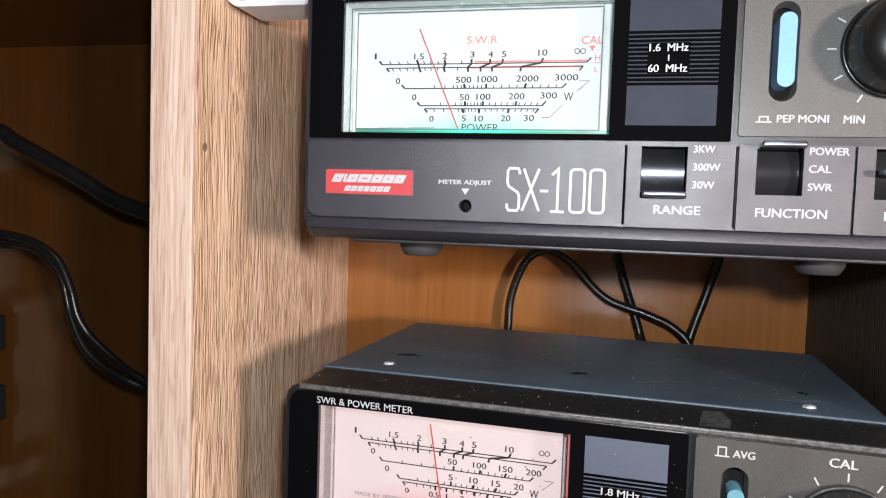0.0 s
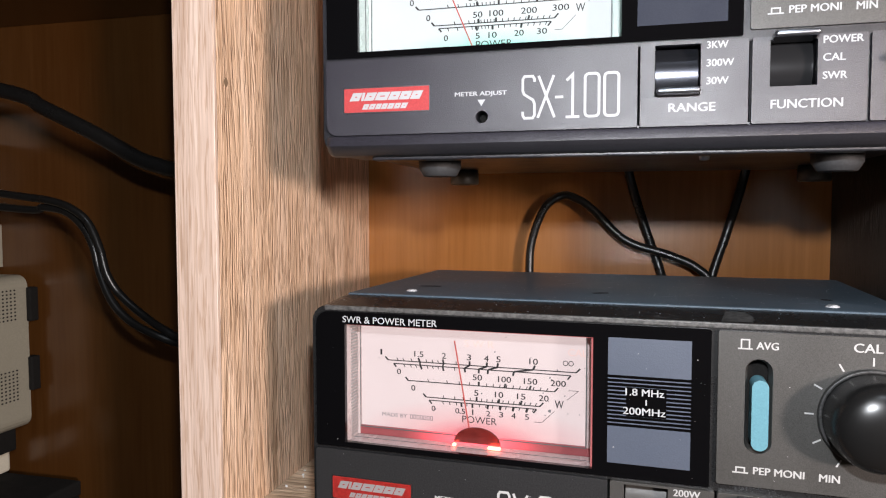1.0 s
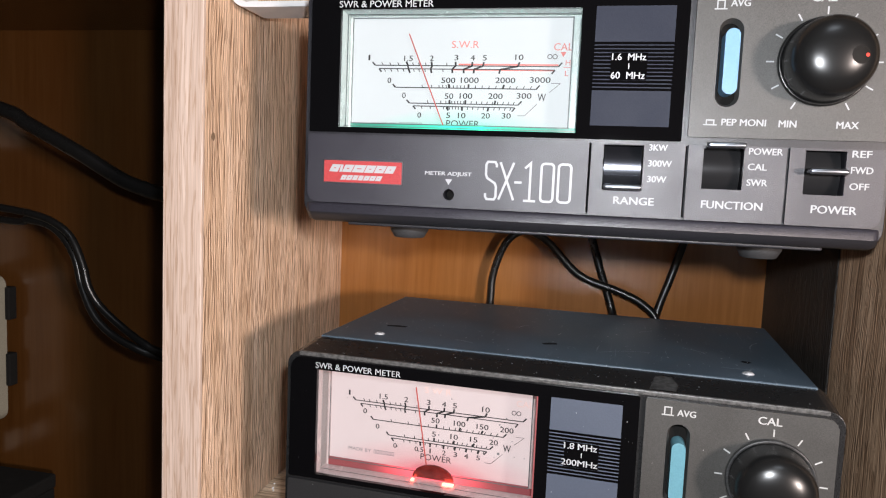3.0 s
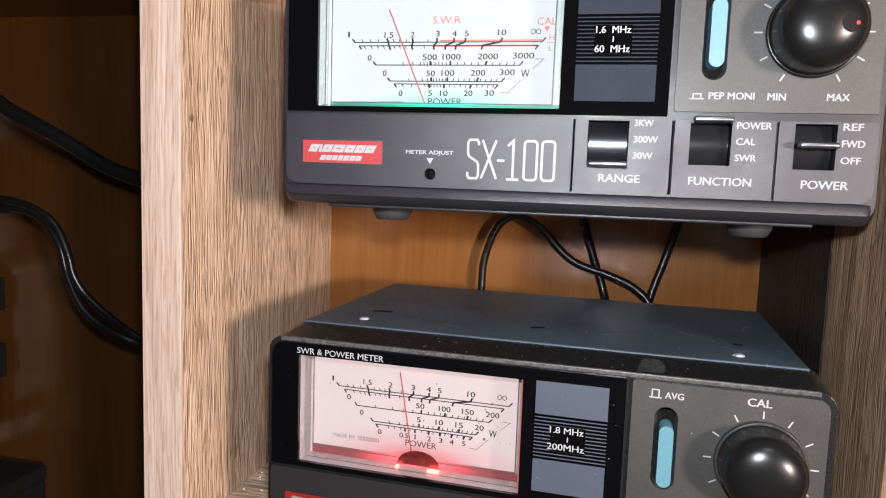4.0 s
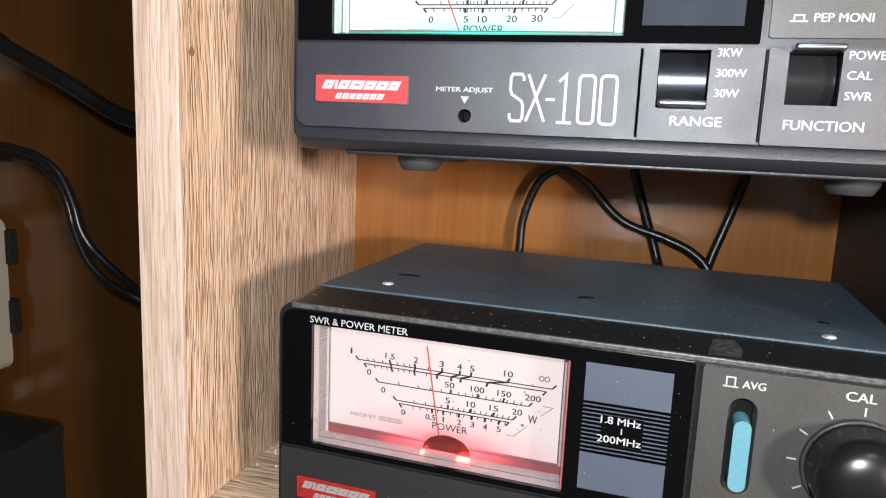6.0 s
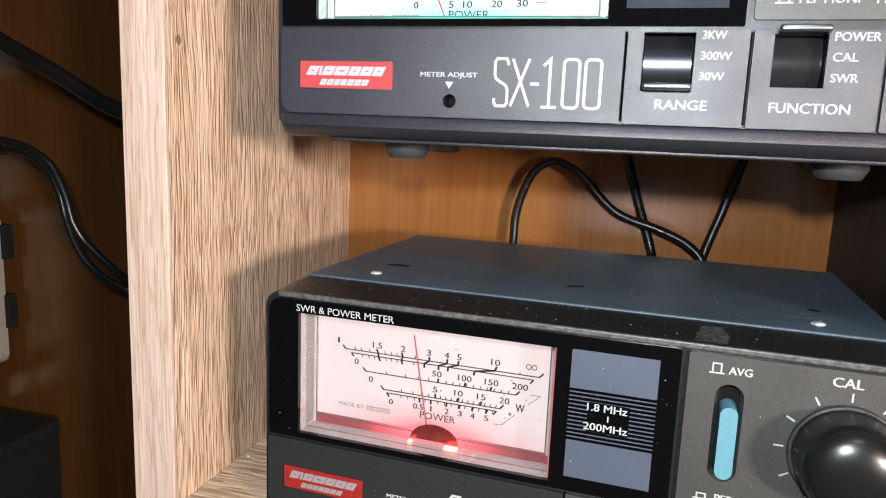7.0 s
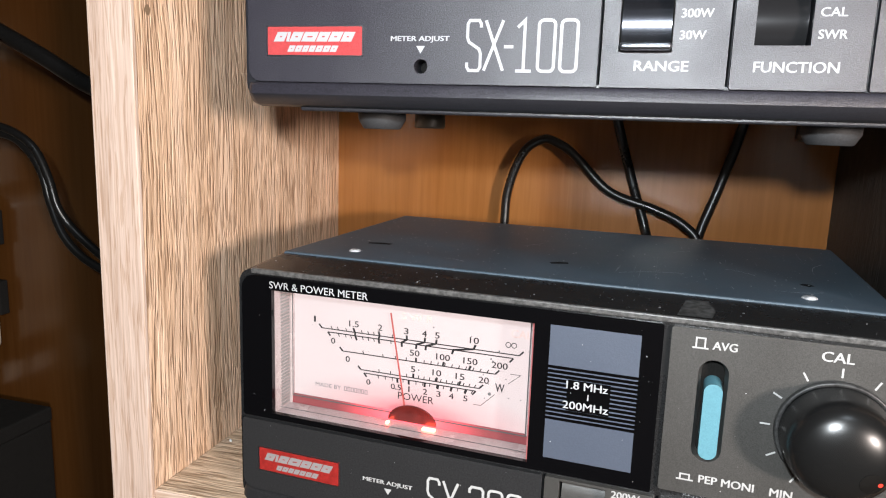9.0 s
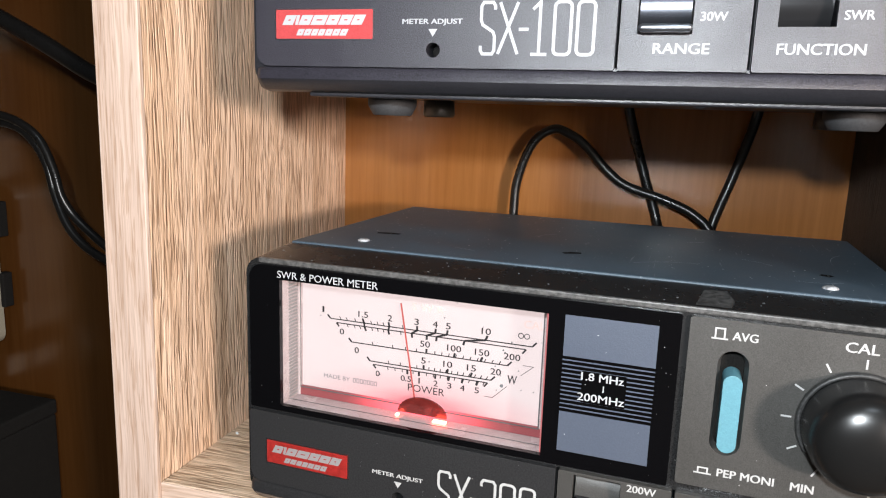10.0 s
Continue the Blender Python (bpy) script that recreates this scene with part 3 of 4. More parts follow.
def dial_face(parent, d):
    """The printed scale, 11 mm behind the front."""
    y, plain = 10.9, d["worn"]
    ink = BLACK_INK
    bm = bmesh.new()
    plate(bm, rrect(9.0, 80.0, 29.6, 66.0, 0.5), [], 11.0, 12.0)
    face = part("dial", bm, DIAL_STAINED if plain else DIAL_WHITE, parent, "white printed dial, a little stained" if plain else "white printed dial")
    bm = bmesh.new()
    L1, L2, L3, L4, L5 = d["lines"]
    for x0, x1, z in (L1, L2, L3, L4, L5):
        stroke(bm, [(x0, z), (x1, z)], 0.28, y)
    # slanting ends of the scales
    for (x0, x1, z), s in ((L1, 1), (L2, -1), (L3, 1), (L4, 1), (L5, -1)):
        stroke(bm, [(x0, z), (x0 - 0.85 * s if s > 0 else x0 + 0.8, z + 0.95 * s)], 0.46, y)
        stroke(bm, [(x1, z), (x1 + 1.0 * s if s > 0 else x1 - 0.9, z + 1.1 * s)], 0.42, y)
    # major strokes, leaning with the fan of the scale
    for xs, z, s in d["major"]:
        for x in xs:
            ln = (x - 45.0) * 0.030 * s
            stroke(bm, [(x, z), (x + ln, z + 1.15 * s)], 0.55, y)
    for xs, z, s in d["minor"]:
        for x in xs:
            ln = (x - 45.0) * 0.022 * s
            stroke(bm, [(x, z), (x + ln, z + 0.85 * s)], 0.24, y)
    for a, b in zip(d["major"][0][0], d["major"][1][0]):
        stroke(bm, [(a, d["major"][0][1]), (b, d["major"][1][1])], 0.5, y)
    part("scale_lines", bm, ink, face)
    for words, cx, z, cap, wide in d["numbers"]:
        centred(words, cx, z, cap, wide, y, ink, face, 0.035)
    # the sign for endless resistance, drawn as two rings
    bm = bmesh.new()
    cx, cz = d["endless"]
    for o in (-0.72, 0.72):
        stroke(bm, circle(cx + o, cz, 0.62, 14), 0.2, y, True)
    part("endless_sign", bm, ink, face)
    centred("W", d["watt"][0], d["watt"][1], 2.1, 2.3, y, ink, face, 0.03)
    bm = bmesh.new()
    wx, wz = d["watt"]
    stroke(bm, [(wx + 2.4, wz + 5.0), (wx + 5.0, wz + 5.0), (wx + 2.0, wz + 2.4)], 0.14, y)
    stroke(bm, [(wx - 1.2, wz - 0.8), (wx - 4.6, wz - 4.2), (wx - 6.6, wz - 4.2)], 0.14, y)
    part("watt_lines", bm, ink, face)
    centred("POWER", d["power"][0], d["power"][1], 1.9, 9.8, y, ink, face, 0.0)
    # maker's line, its name as a plain row of hollow bars
    bm = bmesh.new()
    for j in range(7):
        x0 = 26.0 + j * 1.0
        stroke(bm, [(x0, d["made"]), (x0 + 0.62, d["made"]), (x0 + 0.62, d["made"] + 1.05), (x0, d["made"] + 1.05)], 0.16, y, True)
    writing("lettering", "MADE BY", 17.4, 25.0, d["made"], d["made"] + 1.1, y, GREY_INK, face)
    part("maker_marks", bm, GREY_INK, face)
    if not plain:
        centred("S.W.R", 44.8, 55.7, 2.0, 8.0, y, RED_INK, face, 0.0)
        centred("CAL", 72.7, 55.1, 2.0, 5.2, y, RED_INK, face, 0.0)
        centred("H", 74.2, 51.0, 1.5, 1.3, y, RED_INK, face, 0.0)
        centred("L", 74.0, 48.1, 1.4, 1.0, y, RED_INK, face, 0.0)
        bm = bmesh.new()
        quad(bm, 43.0, 71.6, 50.85, 51.3, y + 0.02)
        quad(bm, 41.0, 70.4, 49.35, 49.75, y + 0.02)
        bm.faces.new([bm.verts.new(p) for p in ((72.0, y, 54.7), (73.6, y, 54.7), (72.8, y, 53.3))])
        quad(bm, 73.0, 75.6, 50.35, 50.5, y)
        part("red_scale", bm, RED_INK, face)
    else:
        centred("S W R", 46.1, 58.0, 1.9, 8.4, y, PALE_RED_INK, face, 0.0)
        centred("CAL", 72.7, 57.2, 1.9, 5.0, y, PALE_RED_INK, face, 0.0)
        # grime specks on the dial
        rnd = random.Random(4)
        bm = bmesh.new()
        for k in range(26):
            r = rnd.uniform(0.08, 0.28) if k else 0.5
            cx, cz = rnd.choice([(rnd.uniform(62, 77), rnd.uniform(40, 60)), (rnd.uniform(14, 77), rnd.uniform(33, 63))])
            bm.faces.new([bm.verts.new((cx + r * rnd.uniform(0.6, 1.2) * math.cos(q), y + 0.03, cz + r * rnd.uniform(0.6, 1.3) * math.sin(q))) for q in [j * math.pi / 4 for j in range(8)]])
        part("dial_specks", bm, GREY_INK, face)
    return face


def meter(name, place, rz, d, label):
    m = thing(name, place, rz, label, "meter", "stacked meters")
    worn, top = d["worn"], d["top"]
    skin, panel, gloss = (WORN_BLACK, WORN_GREY, GLOSS_WORN) if worn else (CHARCOAL, CHARCOAL_LIT, GLOSS_BLACK)
    ink = DULL_INK if worn else WHITE_INK
    HOLES = [(85.4, 95.6, 16.9, 28.8), (110.5, 120.3, 18.2, 28.6), (134.8, 144.2, 17.8, 28.8)]
    slot = rrect(112.15, 118.0, 39.2, 61.3, 2.9, 8)
    # moulded front, with a through opening for the movement, the slots and the button
    bm = bmesh.new()
    rect = lambda h: [(h[0], h[2]), (h[1], h[2]), (h[1], h[3]), (h[0], h[3])]
    plate(bm, rrect(0.4, 154.6, 4.8, top, (5.0, 5.0, 4.2, 4.2)), [rect((9.4, 79.4, 30.4, 65.4)), *[rect((h[0] - 0.4, h[1] + 0.4, h[2] - 0.4, h[3] + 0.4)) for h in HOLES], rrect(111.8, 118.3, 38.8, 61.7, 3.2, 6), circle(43.9, 13.6, 1.9, 16), *[rect((x - 0.16, x + 0.16, 10.6, 29.0)) for x in (81.8, 106.35, 130.8)]], 1.5, 19.5, 0.3)
    for v in bm.verts:
        if v.co.y > 15:
            v.co.z += (70.6 - top) * (v.co.z > 60)
    part("front_frame", bm, FRAME_WORN if worn else CHARCOAL_LIP, m)
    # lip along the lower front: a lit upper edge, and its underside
    # on the unworn meter a darker charcoal paints the underside's shade
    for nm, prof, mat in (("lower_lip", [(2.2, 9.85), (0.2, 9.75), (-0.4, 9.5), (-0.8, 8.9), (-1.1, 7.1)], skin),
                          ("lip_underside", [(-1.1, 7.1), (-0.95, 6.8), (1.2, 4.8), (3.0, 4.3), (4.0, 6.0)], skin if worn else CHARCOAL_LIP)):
        bm = bmesh.new()
        rings = []
        for x, k in ((1.2, 0.25), (2.0, 0.75), (3.6, 1.0), (151.4, 1.0), (153.0, 0.75), (153.8, 0.25)):
            rings.append([bm.verts.new((x, 3.0 + (y - 3.0) * k, 9.0 + (z - 9.0) * (0.55 + 0.45 * k))) for y, z in prof])
        for a, b in zip(rings, rings[1:]):
            for k in range(len(prof) - 1):
                bm.faces.new((a[k], a[k + 1], b[k + 1], b[k]))
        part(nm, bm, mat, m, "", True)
    # glossy window panel
    bm = bmesh.new()
    plate(bm, rrect(2.0, 104.8, 30.1, top - 1.4, (0.4, 0.4, 0.6, 3.6)), [rect((10.7, 77.7, 31.6, 64.3))], 0.55, 1.9, 0.2)
    win = part("window_panel", bm, gloss, m, "glossy black window panel")
    pane = part("pane", boxed(10.3, 78.1, 0.95, 1.5, 31.2, 64.7), PANE, win, "clear window")
    pane.visible_shadow = False
    writing("lettering", "SWR & POWER METER", 10.2, 37.4, 64.8, 66.6, 0.45, WHITE_INK, win, 0.03)
    # slate plate with dark stripes and the frequency range
    bm = bmesh.new()
    quad(bm, 81.3, d["slate"], 33.7, 64.6, 0.48)
    sl = part("slate_plate", bm, SLATE if worn else SLATE_DARK, m, "slate-blue printed field")
    bm = bmesh.new()
    for k in range(13):
        z = 42.9 + k * 0.99
        quad(bm, 80.7, d["slate"] + 0.6, z, z + 0.68, 0.42)
    quad(bm, 85.7, 95.0, 45.6, 52.7, 0.40)
    part("stripes", bm, GLOSS_BLACK, sl)
    for words, cx, z, wd in d["range"]:
        centred(words, cx, z, 1.75, wd, 0.36, WHITE_INK, sl, 0.05)
    bm = bmesh.new()
    quad(bm, 90.2, 90.5, 48.5, 49.9, 0.36)
    part("dash", bm, WHITE_INK, sl)
    # movement: clear ribbed housing, dial, lamp, needle
    bm = bmesh.new()
    for x0, x1 in ((9.5, 10.4), (78.0, 78.9)):
        box(bm, x0, x1, 1.9, 11.0, 30.5, 65.3)
    box(bm, 10.4, 78.0, 1.9, 11.0, 64.6, 65.3)
    box(bm, 10.4, 78.0, 1.9, 11.0, 30.5, 31.2)
    inner = INNER_PINK if worn else INNER_CLEAR
    hs = part("meter_housing", bm, inner, m, "clear ribbed movement housing")
    bm = bmesh.new()
    for k in range(36):
        z = 32.0 + k * 0.9
        box(bm, 10.35, 10.65, 5.2, 9.0, z, z + 0.45)
    for k in range(60):
        x = 12.0 + k * 1.08
        box(bm, x, x + 0.5, 5.2, 9.0, 64.35, 64.65)
    if worn:
        part("ribs", bm, RIB, hs)
    bm = bmesh.new()
    box(bm, 75.3, 78.0, 9.6, 10.9, 31.2, 64.6, 0.25)
    box(bm, 10.4, 75.3, 9.6, 10.9, 64.0, 64.6, 0.2)
    box(bm, 10.4, 11.2, 9.2, 10.9, 31.2, 64.0, 0.25)
    part("inner_rim", bm, inner, hs)
    bm = bmesh.new()
    stroke(bm, [(11.3, 33.5), (75.2, 33.5), (75.2, 63.9), (11.3, 63.9)], 0.30, 9.5, True)
    stroke(bm, [(10.9, 32.2), (77.4, 32.2)], 0.16, 4.0)
    if not worn:
        stroke(bm, [(77.3, 64.1), (10.95, 64.1), (10.95, 32.2)], 0.30, 6.0)
    part("rim_line", bm, RIM_SHADE, hs)
    part("light_rim", boxed(10.4, 78.0, 9.55, 10.8, 31.2, 33.7, bevel=0.3), RIM_RED if worn else RIM_GREEN, hs, "rim glowing red" if worn else "rim glowing green")
    if worn:
        part("light_rim", boxed(10.5, 77.9, 2.0, 3.0, 63.9, 64.6, bevel=0.1), RIM_RED_TOP, hs, "rim glowing red")
        part("light_rim", boxed(77.1, 77.9, 2.0, 3.0, 31.4, 63.8, bevel=0.1), RIM_RED_TOP, hs, "rim glowing red")
    dial_face(m, d)
    bm = bmesh.new()
    if worn:
        arc = [(46.0 + 6.5 * math.cos(math.pi * k / 16), 31.9 + 4.4 * math.sin(math.pi * k / 16)) for k in range(17)]
        plate(bm, arc, [], 9.0, 9.5)
        part("needle_shield", bm, SHIELD, m, "dark red arched needle shield")
        bm = bmesh.new()
    (ax, az), (bx, bz) = d["needle"]
    stroke(bm, [(ax, az), (bx, bz)], 0.30, 9.6)
    tip = part("needle", bm, NEEDLE_RED, m, "thin red needle")
    solid = tip.modifiers.new("thickness", "SOLIDIFY")
    solid.thickness = 0.0003
    for x, wide in d["lamps"]:
        part("indicator_led", boxed(x - wide, x + wide, 6.9, 8.3, 31.25, 31.95, bevel=0.3), LED_RED if worn else LED_GREEN, m, "lit red indicator lamp" if worn else "lit green indicator lamp")
    # right-hand panel with the button and the knob
    bm = bmesh.new()
    plate(bm, rrect(106.3, 152.9, 31.4, top - 1.6, (0.6, 0.6, 3.2, 0.6)), [slot], 0.5, 1.9, 0.2)
    rp = part("control_panel", bm, panel, m)
    # sloping rim of the slot
    bm = bmesh.new()
    outer, inner_ring = slot, rrect(112.85, 117.35, 39.95, 60.55, 2.24, 8)
    lo = [bm.verts.new((x, 0.62, z)) for x, z in outer]
    hi = [bm.verts.new((x, 3.2, z)) for x, z in inner_ring]
    for k in range(len(lo)):
        bm.faces.new((lo[k], lo[(k + 1) % len(lo)], hi[(k + 1) % len(lo)], hi[k]))
    part("slot_rim", bm, panel, rp, "", True)
    part("slot_floor", boxed(111.4, 118.7, 5.0, 5.8, 38.5, 62.0), MATT_BLACK, rp)
    bm = bmesh.new()
    plate(bm, rrect(113.5, 117.1, d["btn"][0], d["btn"][1], 1.78, 8), [], -0.9, 5.0, 0.5)
    part("button", bm, TEAL_BUTTON if worn else BLUE_BUTTON, rp, "pale blue oblong push button")
    cx, cz = d["knob"]
    bm = bmesh.new()
    lathe(bm, [(0, -0.6), (10.15, -0.6), (10.1, -1.4), (9.8, -6.6), (9.5, -8.2), (8.6, -9.9), (7.2, -11.0), (5.2, -11.8), (2.8, -12.3), (0, -12.4)], cx, cz, 64)
    kn = part("knob", bm, KNOB, m, "glossy black domed knob", True)
    bm = bmesh.new()
    lathe(bm, [(0, 0.4), (10.8, 0.4), (10.95, 0.1), (10.9, -0.75), (10.6, -1.05), (10.25, -0.9), (9.9, -0.7)], cx, cz, 64)
    part("knob_skirt", bm, SKIRT_DUSTY if worn else KNOB, kn, "dusty black skirt" if worn else "black skirt", True)
    dome = [(0, -12.4), (2.8, -12.3), (5.2, -11.8), (7.2, -11.0), (8.6, -9.9), (9.5, -8.2)]
    depth = lambda x, z: float(np.interp(math.hypot(x, z), [p[0] for p in dome], [p[1] for p in dome]))
    ox, oz = d["dimple"]
    for nm, px, pz, r, lift, mat, note in (("finger_dimple", ox, oz, 2.1, 0.06, DIMPLE, "shallow matt dimple"), ("red_dot", ox + 1.35, oz, 0.45, 0.14, RED_DOT, "red pointer dot")):
        bm = bmesh.new()
        hub = bm.verts.new((cx + px, depth(px, pz) - lift, cz + pz))
        inner = [(px + 0.55 * r * math.cos(q), pz + 0.55 * r * math.sin(q)) for q in [k * math.pi / 12 for k in range(24)]]
        outer = [(px + r * math.cos(q), pz + r * math.sin(q)) for q in [k * math.pi / 12 for k in range(24)]]
        ri, ro = ([bm.verts.new((cx + x, depth(x, z) - lift, cz + z)) for x, z in ring] for ring in (inner, outer))
        for k in range(24):
            j = (k + 1) % 24
            bm.faces.new((hub, ri[k], ri[j]))
            bm.faces.new((ri[k], ro[k], ro[j], ri[j]))
        part(nm, bm, mat, kn, note, True)
    for k in range(11):
        a = radians(90 + 30 * (k - 5))
        bm = bmesh.new()
        stroke(bm, [(cx + 11.5 * math.cos(a), cz + 11.5 * math.sin(a)), (cx + 13.4 * math.cos(a), cz + 13.4 * math.sin(a))], 0.36, 0.44)
        part("scale_mark", bm, ink, rp)
    yk = 0.42
    centred("AVG", 116.7, d["cal_z"] - (0.5 if worn else 1.0), 1.7, 4.6, yk, ink, rp)
    centred("CAL", cx - 1.1, d["cal_z"], 2.0, 5.6, yk, ink, rp)
    centred("PEP MONI", 119.6, 34.5, 1.7, 10.6, yk, ink, rp)
    centred("MIN", 130.0, 34.4, 1.7, 4.1, yk, ink, rp)
    centred("MAX", 143.8, 34.4, 1.7, 5.0, yk, ink, rp)
    bm = bmesh.new()
    stroke(bm, [(110.5, 63.6), (113.6, 63.6)], 0.32, yk)
    stroke(bm, [(111.2, 63.6), (111.2, 65.7), (112.9, 65.7), (112.9, 63.6)], 0.32, yk)
    part("push_symbol", bm, ink, rp)
    bm = bmesh.new()
    stroke(bm, [(109.8, 34.6), (113.2, 34.6)], 0.32, yk)
    stroke(bm, [(110.6, 34.6), (110.6, 35.8), (112.4, 35.8), (112.4, 34.6)], 0.32, yk)
    part("push_symbol", bm, ink, rp)
    # lower front in four blocks
    xs = ((1.9, 81.5), (82.1, 106.0), (106.7, 130.5), (131.1, 153.2))
    for i, (x0, x1) in enumerate(xs):
        bm = bmesh.new()
        holes = [circle(43.9, 13.6, 1.55, 18)] if i == 0 else [rect(HOLES[i - 1])]
        rad = (3.0, 0.4, 0.4, 0.8) if i == 0 else ((0.4, 3.0, 0.8, 0.4) if i == 3 else 0.4)
        plate(bm, rrect(x0, x1, 9.9, 29.4, rad, 4), holes, 0.0, 1.7, 0.3)
        blk = part("fascia_block", bm, (WORN_BLACK if i == 0 else WORN_GREY) if worn else CHARCOAL, m)
        yf = -0.08
        if i == 0:
            badge(m, 0.0, RED_PLATE_WORN if worn else RED_PLATE, FADED_INK if worn else WHITE_INK, worn)
            centred("METER ADJUST", 43.6, 18.6, 1.35, 13.2, yf, ink, blk)
            bm = bmesh.new()
            bm.faces.new([bm.verts.new(p) for p in ((42.8, yf, 17.9), (44.8, yf, 17.9), (43.8, yf, 16.3))])
            part("pointer_mark", bm, ink, blk)
            bm = bmesh.new()
            lathe(bm, [(0, 4.6), (1.3, 4.6), (1.6, 5.4)], 43.9, 13.6, 18)
            part("adjusting_screw", bm, MATT_BLACK, blk)
            type_sign(blk, d["digits"], yf, ink)
        else:
            word, cxw, wd = (("RANGE", 93.8, 10.3), ("FUNCTION", 118.2, 14.8), ("POWER", 142.3, 10.5))[i - 1]
            centred(word, cxw, 13.2, 2.0, wd, yf, ink, blk)
            for (w3, z, wid) in d["choices"][i - 1]:
                x = (96.9, 121.4, 145.4)[i - 1]
                writing("lettering", w3, x, x + wid, z, z + 1.65, yf, ink, blk, 0.055)
            slider(m, d["levers"][i - 1], HOLES[i - 1], worn, i == 1)
    # steel case, base and feet
    bm = bmesh.new()
    box(bm, 3.6, 151.4, 17.5, 104.0, 6.0, 70.9, 0.5)
    cov = part("case_cover", bm, COVER_BLUE if worn else COVER_BLACK, m, "scratched blue-grey painted steel cover" if worn else "black painted steel cover")
    bm = bmesh.new()
    box(bm, 13.5, 141.5, 3.2, 103.0, 5.0, 6.6, 0.3)
    box(bm, 13.5, 141.5, 3.2, 9.0, 3.5, 5.2, 0.4)
    part("base_plate", bm, CHARCOAL_LIP, m)
    for k, (fx, fy) in enumerate(((28.4, 18.0), (129.6, 18.0), (21.7, 80.6), (139.6, 80.6))):
        bm = bmesh.new()
        lathe_z(bm, [(0, 5.1), (6.0, 5.1), (5.9, 2.0), (4.7, -0.1), (4.3, -0.3), (0, -0.3)] if k < 2 else [(0, 5.1), (5.0, 5.1), (5.2, 0.3), (4.7, -0.3), (2.2, -0.3), (2.0, 0.6), (0, 0.6)], fx, fy)
        foot = part("foot", bm, RUBBER if k < 2 else DARK_RUBBER, m, "", True)
        if k > 1:
            bm = bmesh.new()
            lathe_z(bm, [(0, 0.0), (1.2, 0.1), (1.7, 0.5)], fx, fy, 16)
            part("foot_screw", bm, STEEL, foot, "", True)
    if worn:
        part("worn_edge", boxed(4.2, 150.8, 1.30, 2.5, top - 1.2, top + 0.12, bevel=0.3), EDGE_WEAR, m, "edge worn to grey")
        bm = bmesh.new()
        pts = [(107.0, 3.2), (113.8, 3.4), (114.6, 8.0), (113.2, 14.5), (108.6, 14.0), (107.8, 9.0)]
        bm.faces.new([bm.verts.new((x, y, top + 0.02 + (y - 1.5) * (70.6 - top) / 18.0)) for x, y in pts])
        part("worn_patch", bm, PATCH, m, "grey rubbed patch on the top edge")
        for sx, sy in ((20.5, 27.3), (134.6, 25.3)):
            bm = bmesh.new()
            lathe_z(bm, [(1.7, 70.85), (1.6, 71.15), (1.0, 71.45), (0, 71.5)], sx, sy, 20)
            part("cover_screw", bm, PALE_SCREW, cov, "", True)
        for sx, sy, ln, ang in ((21.5, 41.5, 6.6, 12), (75.7, 38.0, 4.6, 30), (135.8, 40.0, 2.4, -25)):
            bm = bmesh.new()
            c, s = math.cos(radians(ang)), math.sin(radians(ang))
            pts = [(-ln / 2, -1.0), (ln / 2, -1.4), (ln / 2 + 0.6, 0.5), (0.5, 1.5), (-ln / 2, 0.9)]
            bm.faces.new([bm.verts.new((sx + a * c - b * s, sy + a * s + b * c, 70.98)) for a, b in pts])
            part("cover_slot", bm, MATT_BLACK, cov, "dark slot in the cover")
        rnd = random.Random(11)
        bm = bmesh.new()
        for k in range(760):
            x, y = rnd.uniform(5, 150), rnd.uniform(3, 102)
            z = 70.96 if y > 18.6 else top + 0.02 + (y - 1.5) * (70.6 - top) / 18.0
            if 16.5 < y < 18.6:
                continue
            r = rnd.choice((0.05, 0.06, 0.08, 0.10, 0.13, 0.17, 0.26))
            bm.faces.new([bm.verts.new((x + r * rnd.uniform(0.5, 1.3) * math.cos(q), y + r * rnd.uniform(0.5, 1.3) * math.sin(q), z + 0.03)) for q in [j * math.pi / 3 for j in range(6)]])
        for k in range(170):
            x, z = rnd.uniform(3, 152), rnd.uniform(10.5, 66.5)
            if 10 < x < 79 and 30 < z or 124 < x < 152 and z > 36:
                continue
            if any(h[0] < x < h[1] and h[2] < z < h[3] for h in HOLES) or (111 < x < 119 and 38 < z < 62) or (42 < x < 46 and z < 16) or 6 < x < 31.5 and z < 23:
                continue
            y = -0.04 if z < 29 else 0.38
            if 29 < z < 31.6:
                continue
            r = rnd.choice((0.04, 0.05, 0.06, 0.08, 0.11))
            bm.faces.new([bm.verts.new((x + r * rnd.uniform(0.5, 1.3) * math.cos(q), y, z + r * rnd.uniform(0.5, 1.3) * math.sin(q))) for q in [j * math.pi / 3 for j in range(6)]])
        dust = part("dust", bm, DUST, m, "pale dust specks")
        tagged(dust, kind="stuff")
        for x, y, ln, ang, bend in ((92, 33, 17, 24, 1.6), (118, 52, 9, -40, 0.8), (62, 60, 8, 60, 0.5), (128, 30, 11, 15, -1.2), (140, 60, 13, 72, 0.9), (46, 30, 7, -20, 0.4), (104, 72, 6, 35, 0.3)):
            bm = bmesh.new()
            ca, sa = math.cos(radians(ang)), math.sin(radians(ang))
            line = [(t * ln, bend * math.sin(math.pi * t)) for t in [q / 8 for q in range(9)]]
            stroke(bm, [(x + a * ca - b * sa, y + a * sa + b * ca) for a, b in line], 0.11, 0.0)
            for v in bm.verts:
                v.co = Vector((v.co.x, v.co.z, 70.97))
